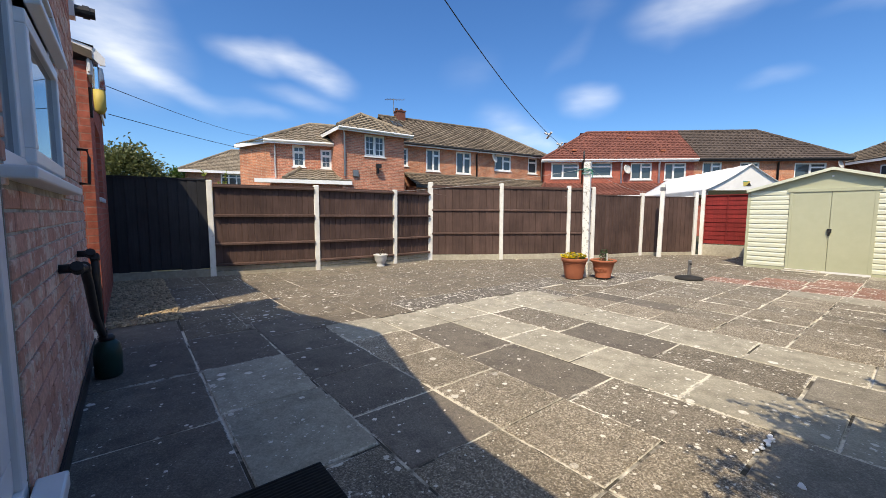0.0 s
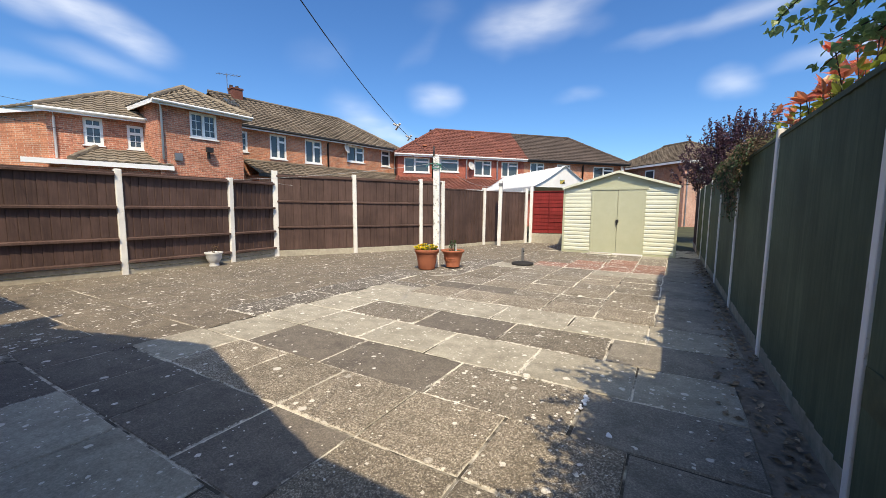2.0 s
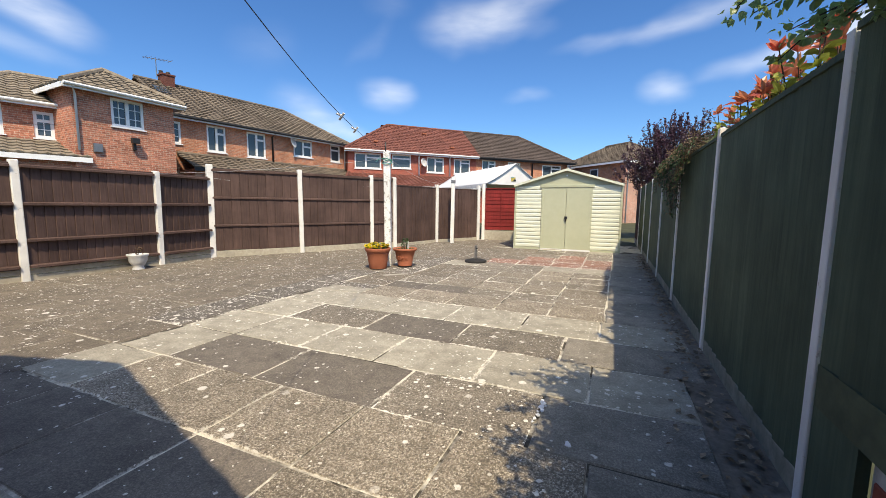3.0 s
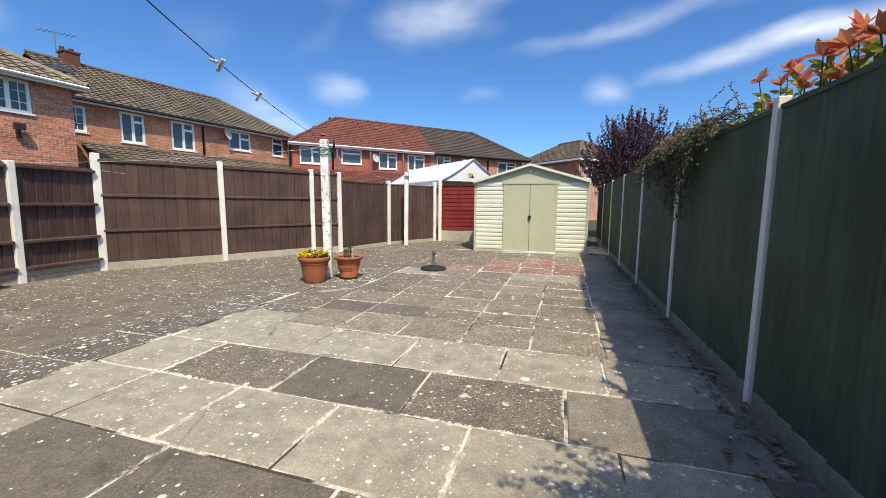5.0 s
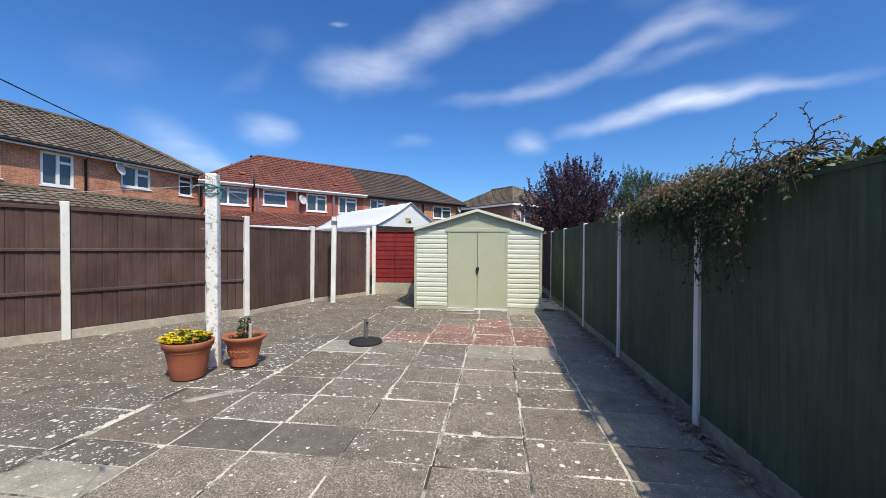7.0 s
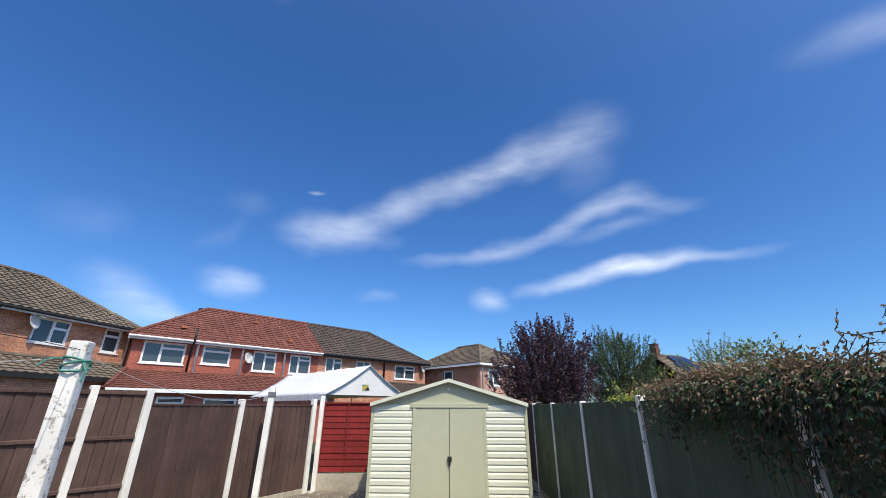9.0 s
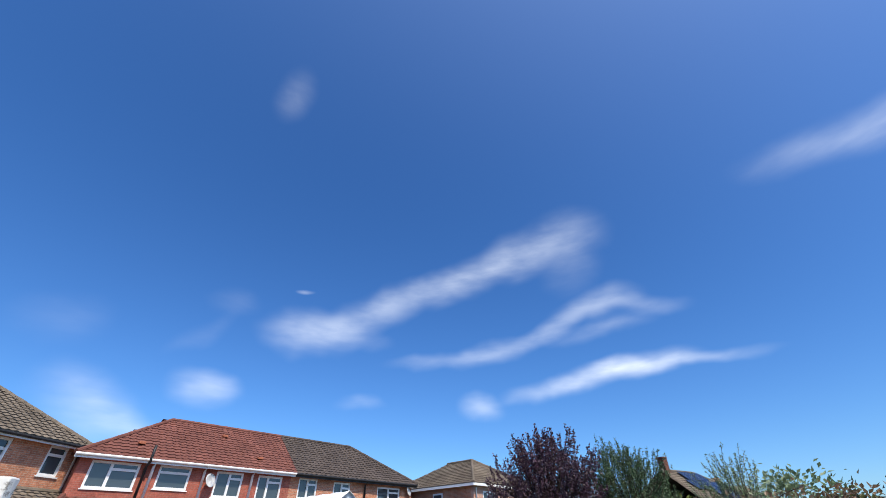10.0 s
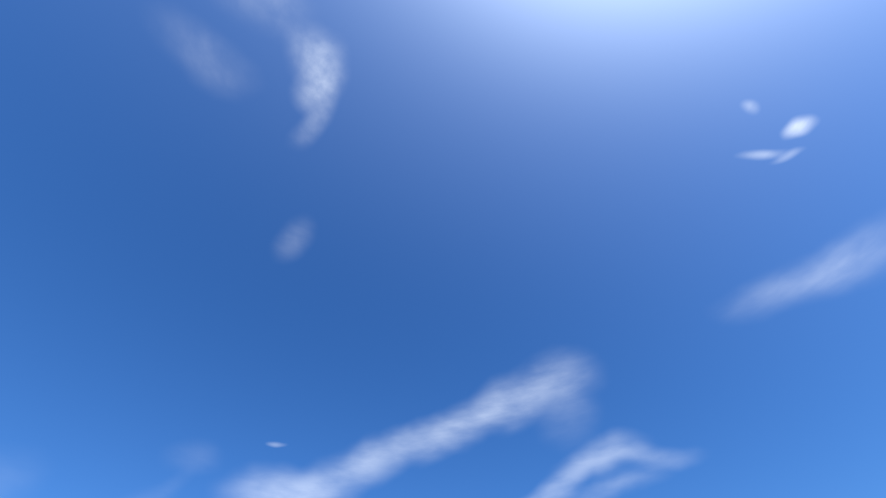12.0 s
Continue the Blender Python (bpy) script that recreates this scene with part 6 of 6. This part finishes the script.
for s in (0, 1):
    x0, x1 = (0 - 0.06, W / 2) if s == 0 else (W + 0.06, W / 2)
    for i in range(9):
        ya, yb = -0.08 + i * LEN / 9, -0.08 + (i + 1) * LEN / 9
        cols = 6
        g = []
        for y in (ya, (ya + yb) / 2, yb):
            rw = []
            for c in range(cols + 1):
                f = c / cols
                sagz = 0.05 * math.sin(math.pi * f) + (0.02 if y == (ya + yb) / 2 else 0)
                rw.append(rfb.verts.new((x0 + (x1 - x0) * f, y, EV + (PK - EV) * f - sagz)))
            g.append(rw)
        for r0, r1 in zip(g, g[1:]):
            for c in range(cols):
                rfb.faces.new((r0[c], r0[c + 1], r1[c + 1], r1[c]))
bmesh.ops.remove_doubles(rfb, verts=rfb.verts, dist=0.002)
rr_ = part("canopy", rfb, M["canvas"], gz, "sagging white canvas roof", True)
sol = rr_.modifiers.new("cloth", "SOLIDIFY")
sol.thickness = 0.012
part("gable_sheet", prism(BM(), [(0, EV - 0.02), (W, EV - 0.02), (W / 2, PK - 0.03)], 0.0, 0.01, "y"), M["canvas"], gz)
vb = BM()
for i in range(30):
    y = -0.05 + i * 0.15
    box(vb, -0.07, -0.062, y, y + 0.13, EV - 0.16 - 0.01 * (i % 2), EV)
part("valance", vb, M["canvas"], gz, "scalloped white valance")
stk = part("sticker", box(BM(), 1.12, 1.32, -0.012, -0.004, 2.2, 2.36), M["yellow"], gz, "yellow and black sticker")
part("sticker_mark", prism(BM(), [(1.2, 2.21), (1.36, 2.21), (1.3, 2.31)], -0.018, -0.013, "y"), M["black"], stk)
part("sticker_mark", box(BM(), 1.1, 1.24, -0.018, -0.013, 2.335, 2.36), M["blue"], stk)
for x in (0.03, W - 0.03):
    for y in (0.03, LEN / 2, LEN - 0.1):
        part("tent_pole", tube(BM(), [(x, y, -0.06), (x, y, EV)], 0.02, 8), M["metal"], gz)


# ---------- plants ----------
def crown(center, radius, n, clumps, ln, wd, rg, up=0.0, shape=leaf, floor=-9):
    """Leaves in clumps about points spread through an uneven ball."""
    bm = BM()
    cs = []
    for i in range(clumps):
        d = rand_dir(rg)
        f = rg.uniform(0.45, 1.0) ** 0.6
        wob = 0.75 + 0.35 * noise.noise(d * 2.1 + Vector(center) * 0.37)
        cs.append(Vector(center) + Vector((d.x * radius[0], d.y * radius[1], d.z * radius[2])) * f * wob)
    per = max(1, n // clumps)
    spread = 0.26 * (radius[0] * radius[1] * radius[2]) ** (1 / 3)
    for c in cs:
        for j in range(per):
            at = c + Vector((rg.normal(), rg.normal(), rg.normal())) * spread * 0.55
            if at.z < floor:
                continue
            d = ((at - Vector(center)).normalized() + rand_dir(rg) * 0.9 + Vector((0, 0, up))).normalized()
            shape(bm, leaf_pose(at, d, rg), ln * rg.uniform(0.7, 1.3), wd * rg.uniform(0.8, 1.2))
    return bm, cs


def tree(at, radius, zc, n, clumps, ln, wd, mat, label, seed, up=0.0, shoots=0, trunk=0.1):
    rg = np.random.default_rng(seed)
    th = thing("tree", pose(at[0], at[1], -0.06), label, "tree")
    bm, cs = crown((0, 0, zc), radius, n, clumps, ln, wd, rg, up)
    tb = tube(BM(), [(0, 0, 0), (0.03, 0.02, zc * 0.4), (0, 0, zc * 0.9)], trunk, 9, trunk * 0.5)
    for c in cs[::6]:
        tube(tb, [(0, 0, zc * rg.uniform(0.4, 0.75)), tuple(c * 0.55 + Vector((0, 0, zc * 0.36))), tuple(c)], trunk * 0.3, 5, 0.01)
    for i in range(shoots):
        a, r = rg.uniform(0, 6.28), rg.uniform(0, 0.8)
        base = Vector((math.cos(a) * r * radius[0], math.sin(a) * r * radius[1], zc + radius[2] * 0.72 * math.sqrt(1 - r * r)))
        d = Vector((math.cos(a) * r * 0.6, math.sin(a) * r * 0.6, 1)).normalized()
        hgt = rg.uniform(0.25, 0.55)
        tube(tb, [base, base + d * hgt], 0.008, 4, 0.003)
        for j in range(16):
            leaf(bm, leaf_pose(base + d * hgt * rg.uniform(0.1, 1), (rand_dir(rg) + d).normalized(), rg), ln, wd)
    part("trunk", tb, M["bark"], th)
    part("crown", bm, mat, th)
    return th


def shoot_tree(at, zc, half, spread, shoots, per, ln, wd, mat, label, seed, trunk=0.1, up=1.0, rise=0.3):
    """A tree of many upright leafy shoots on spreading limbs."""
    rg = np.random.default_rng(seed)
    th = thing("tree", pose(at[0], at[1], -0.06), label, "tree")
    bm, tb = BM(), tube(BM(), [(0, 0, 0), (0.04, 0.02, zc * 0.3), (0, 0, zc - half * 0.5)], trunk, 9, trunk * 0.7)
    for i in range(shoots):
        c, a = rg.uniform(-0.75, 1.0), rg.uniform(0, 2 * math.pi)
        sn = math.sqrt(1 - c * c)
        d = Vector((sn * math.cos(a), sn * math.sin(a), c))
        f = rg.uniform(0.35, 1.0) ** 0.55 * (0.84 + 0.34 * noise.noise(d * 2.4 + Vector((seed, 0, 0))))
        end = Vector((d.x * spread * f, d.y * spread * f, zc + d.z * half * f + rg.uniform(0, rise) * max(0.2, c)))
        lead = (Vector((d.x * 0.6, d.y * 0.6, up)) + rand_dir(rg) * 0.28).normalized()
        size = rg.uniform(0.55, 1.0)
        start = end - lead * size
        if i % 4 == 0:
            tube(tb, [(0, 0, zc - half * rg.uniform(0.45, 0.8)), tuple(start.lerp(Vector((0, 0, zc - half * 0.4)), 0.4)), tuple(start)], trunk * 0.26, 5, 0.012)
        tube(tb, [tuple(start), tuple(end)], 0.009, 4, 0.003)
        for j in range(per):
            g = rg.uniform(0.02, 1.0)
            p = start.lerp(end, g) + rand_dir(rg) * 0.06 * (1.25 - g)
            leaf(bm, leaf_pose(p, (lead * 0.5 + rand_dir(rg)).normalized(), rg), ln * rg.uniform(0.7, 1.2), wd * rg.uniform(0.8, 1.2))
    part("trunk", tb, M["bark"], th)
    part("crown", bm, mat, th)
    return th


shoot_tree((1.35, 19.0), 3.2, 1.75, 2.3, 640, 36, 0.085, 0.030, M["leaf_purple"], "purple-leaved plum tree with upright shoots beyond the fence", 11, 0.1, 1.1, 0.5)
shoot_tree((4.9, 21.5), 3.2, 2.0, 2.15, 560, 46, 0.09, 0.017, M["leaf_sage"], "airy light green tree beyond the fence", 12, 0.09, 1.0, 0.5)
shoot_tree((8.0, 20.0), 3.0, 1.45, 1.7, 260, 36, 0.07, 0.018, M["leaf_pale"], "pale green leafy shrub tree beyond the fence", 17, 0.06, 1.0, 0.4)
tree((-39.5, 0.6), (2.6, 3.4, 2.6), 3.9, 9000, 150, 0.28, 0.1, M["leaf_olive"], "distant broad green tree behind the fence", 13, 0.1, 0, 0.25)
tree((-41.0, 4.7), (1.4, 1.4, 1.8), 3.6, 3000, 60, 0.22, 0.08, M["leaf_green"], "distant small green tree behind the fence", 14, 0.1, 0, 0.15)
tree((0.95, 10.6), (0.5, 1.9, 0.3), 1.66, 5000, 110, 0.06, 0.024, M["leaf_lime"], "yellow-green shrub just beyond the green fence", 15, 0.2, 6, 0.04)
tree((-10.6, 2.15), (0.6, 0.8, 0.5), 1.42, 2200, 60, 0.07, 0.03, M["leaf_lime"], "lime green shrub beyond the brown fence", 16, 0.2, 4, 0.04)


def bush(name, label, rows, mats, seed, stems=()):
    """A plant of several leaf masses: rows of centre, radii, leaf count, clumps, length, width, material."""
    rg = np.random.default_rng(seed)
    th = thing(name, pose(0, 0, 0), label, "shrub" if name == "shrub" else "climber")
    for c, r, n, cl, ln, wd, mk, shp in rows:
        bm, cs = crown(c, r, n, cl, ln, wd, rg, 0.15, shp)
        part("foliage", bm, M[mk], th)
    sb = BM()
    for p in stems:
        tube(sb, p, 0.0035, 5, 0.0018)
    if stems:
        part("stem", sb, M["bark"], th, "woody stems")
    return th


def wiry(rg, start, n, step, lift):
    pts = [Vector(start)]
    d = Vector((rg.normal() * 0.5 - 0.2, rg.normal() * 0.8, 1.0)).normalized()
    for i in range(n):
        d = (d + Vector((rg.normal() * 0.4, rg.normal() * 0.45, lift))).normalized()
        pts.append(pts[-1] + d * step)
    return pts


rgc = np.random.default_rng(30)
tend = []
for i in range(34):
    y = rgc.choice([rgc.uniform(5.7, 6.6), rgc.uniform(6.0, 8.6)])
    tend.append(wiry(rgc, (rgc.uniform(0.0, 0.3), y, 1.97), 8, rgc.uniform(0.025, 0.05), rgc.uniform(-0.38, -0.05)))
arching = len(tend)
tend += [[(0.25, 6.5, -0.05), (0.28, 6.6, 1.0), (0.22, 6.7, 1.9)], [(0.3, 7.8, -0.05), (0.3, 7.7, 1.0), (0.2, 7.6, 2.0)]]
climber = bush("climbing_plant", "tangled climber spilling over the green fence", [
    ((0.18, 7.25, 1.85), (0.20, 1.2, 0.15), 6600, 240, 0.038, 0.0095, "leaf_olive", leaf),
    ((0.16, 7.4, 1.92), (0.24, 1.35, 0.11), 6000, 240, 0.036, 0.009, "leaf_rust", leaf),
    ((0.45, 7.7, 2.06), (0.22, 0.5, 0.22), 1100, 60, 0.036, 0.011, "leaf_pale", leaf),
    ((0.2, 5.75, 1.86), (0.10, 0.55, 0.06), 700, 60, 0.055, 0.015, "leaf_olive", leaf),
    ((0.55, 9.2, 1.84), (0.3, 0.9, 0.16), 1800, 80, 0.05, 0.016, "leaf_rust", leaf),
], None, 31, tend)
hang_shaded, hang_rust, hang_stem = BM(), BM(), BM()
for i in range(260):
    y = float(np.clip(rgc.normal(7.0, 0.7), 5.75, 8.95))
    fall = 0.72 * math.exp(-((y - 6.5) / 0.6) ** 2) + 0.42 * math.exp(-((y - 8.0) / 0.8) ** 2)
    drop = fall * rgc.uniform(0.25, 1.1) + 0.05
    p = Vector((rgc.uniform(-0.02, 0.12), y, 1.9 + rgc.uniform(-0.05, 0.1)))
    reach, drift = rgc.uniform(0.04, 0.15), rgc.normal() * 0.14
    pts = [p]
    for g in (0.15, 0.4, 0.7, 1.0):
        pts.append(Vector((-0.03 - reach * math.sin(g * 2.2), y + drift * g, 1.93 - drop * g ** 1.3)))
    hang_stem = tube(hang_stem, pts, 0.003, 4, 0.0015)
    for g in range(int(4 + drop * 16)):
        f = rgc.uniform(0.1, 1.0) * (len(pts) - 1)
        k0 = min(int(f), len(pts) - 2)
        at = pts[k0].lerp(pts[k0 + 1], f - k0) + rand_dir(rgc) * 0.03
        for q in range(3):
            d = (Vector((-0.5, rgc.normal() * 0.6, -0.5)) + rand_dir(rgc) * 0.5).normalized()
            leaf_shaped(hang_rust if rgc.uniform() < 0.4 else hang_shaded, leaf_pose(at, d, rgc), rgc.uniform(0.022, 0.042), 0.0075, 0.3, 0.25)
tagged(part("hanging_stem", hang_stem, M["bark"], climber), kind="stuff")
# shade on the hanging leaves is put into their darker colour
part("hanging_leaves", hang_shaded, M["leaf_dark_and_shade"], climber, "drooping green leaves, coloured dark in place of shade")
part("hanging_leaves", hang_rust, M["leaf_rust"], climber, "drooping rusty leaves")
tl = BM()
for pts in tend[:arching]:
    for p in pts[2:]:
        for j in range(2):
            leaf(tl, leaf_pose(Vector(p), rand_dir(rgc), rgc), 0.024, 0.007)
part("tendril_leaves", tl, M["leaf_rust"], climber)

rgp = np.random.default_rng(41)
ph = thing("shrub", pose(0, 0, 0), "photinia shrub with glossy red young leaves above the fence", "shrub")
pg_, pr_, ps_ = BM(), BM(), BM()
for i in range(64):
    y = rgp.uniform(3.3, 5.5)
    x = rgp.uniform(0.08, 0.45)
    base = Vector((x, y, 1.45))
    top = Vector((x + rgp.normal() * 0.08, y + rgp.normal() * 0.1, rgp.uniform(1.86, 2.12)))
    tube(ps_, [base, top], 0.006, 5, 0.003)
    for j in range(9):
        at = base.lerp(top, rgp.uniform(0.55, 0.95))
        leaf_shaped(pg_, leaf_pose(at, (rand_dir(rgp) + Vector((0, 0, 0.3))).normalized(), rgp), rgp.uniform(0.06, 0.09), 0.02)
    for j in range(7):
        d = (rand_dir(rgp) * 0.8 + Vector((-0.1, 0.1, 0.8))).normalized()
        leaf_shaped(pr_, leaf_pose(top, d, rgp), rgp.uniform(0.07, 0.12), 0.023)
tube(ps_, [(0.3, 4.3, -0.06), (0.28, 4.3, 0.8), (0.25, 4.4, 1.6)], 0.03, 7, 0.02)
for y in (3.6, 4.0, 4.8, 5.2):
    tube(ps_, [(0.29, 4.3, 0.7), (0.26, (4.3 + y) / 2, 1.2), (0.25, y, 1.6)], 0.018, 6, 0.01)
part("stem", ps_, M["bark"], ph)
part("green_leaves", pg_, M["leaf_lime"], ph, "older green leaves")
part("red_leaves", pr_, M["leaf_red"], ph, "glossy red young leaves")

rgo = np.random.default_rng(52)
oh = thing("shrub", pose(0, 0, 0), "green rounded-leaf shrub arching over the fence", "shrub")
ol, os_ = BM(), BM()
for i in range(170):
    y0 = rgo.uniform(0.8, 2.66)
    p = Vector((0.2 + rgo.normal() * 0.1, y0, 1.84 + rgo.uniform(0, 0.3)))
    d = Vector((-0.7, rgo.normal() * 0.3 + 0.3, 0.3)).normalized()
    pts = [p.copy()]
    n = int(rgo.integers(4, 10))
    for k2 in range(n):
        d = (d + Vector((rgo.normal() * 0.12, rgo.normal() * 0.14, -0.09 + rgo.normal() * 0.1))).normalized()
        p = p + d * 0.075
        pts.append(p.copy())
        for s in range(9):
            at = p + rand_dir(rgo) * 0.03
            leaf_shaped(ol, leaf_pose(at, (rand_dir(rgo) + d * 0.4).normalized(), rgo), rgo.uniform(0.024, 0.036), 0.014, 0.35, 0.35)
    tube(os_, pts, 0.006, 5, 0.002)
# inner leaves take the dark leaf colour in place of the shrub's shade
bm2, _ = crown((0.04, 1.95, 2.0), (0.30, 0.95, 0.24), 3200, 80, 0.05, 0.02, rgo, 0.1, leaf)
tube(os_, [(0.6, 1.8, -0.06), (0.6, 1.8, 1.0), (0.5, 1.8, 2.0)], 0.05, 8, 0.03)
part("stem", os_, M["bark"], oh)
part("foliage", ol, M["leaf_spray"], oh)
part("inner_foliage", bm2, M["leaf_dark_and_shade"], oh)
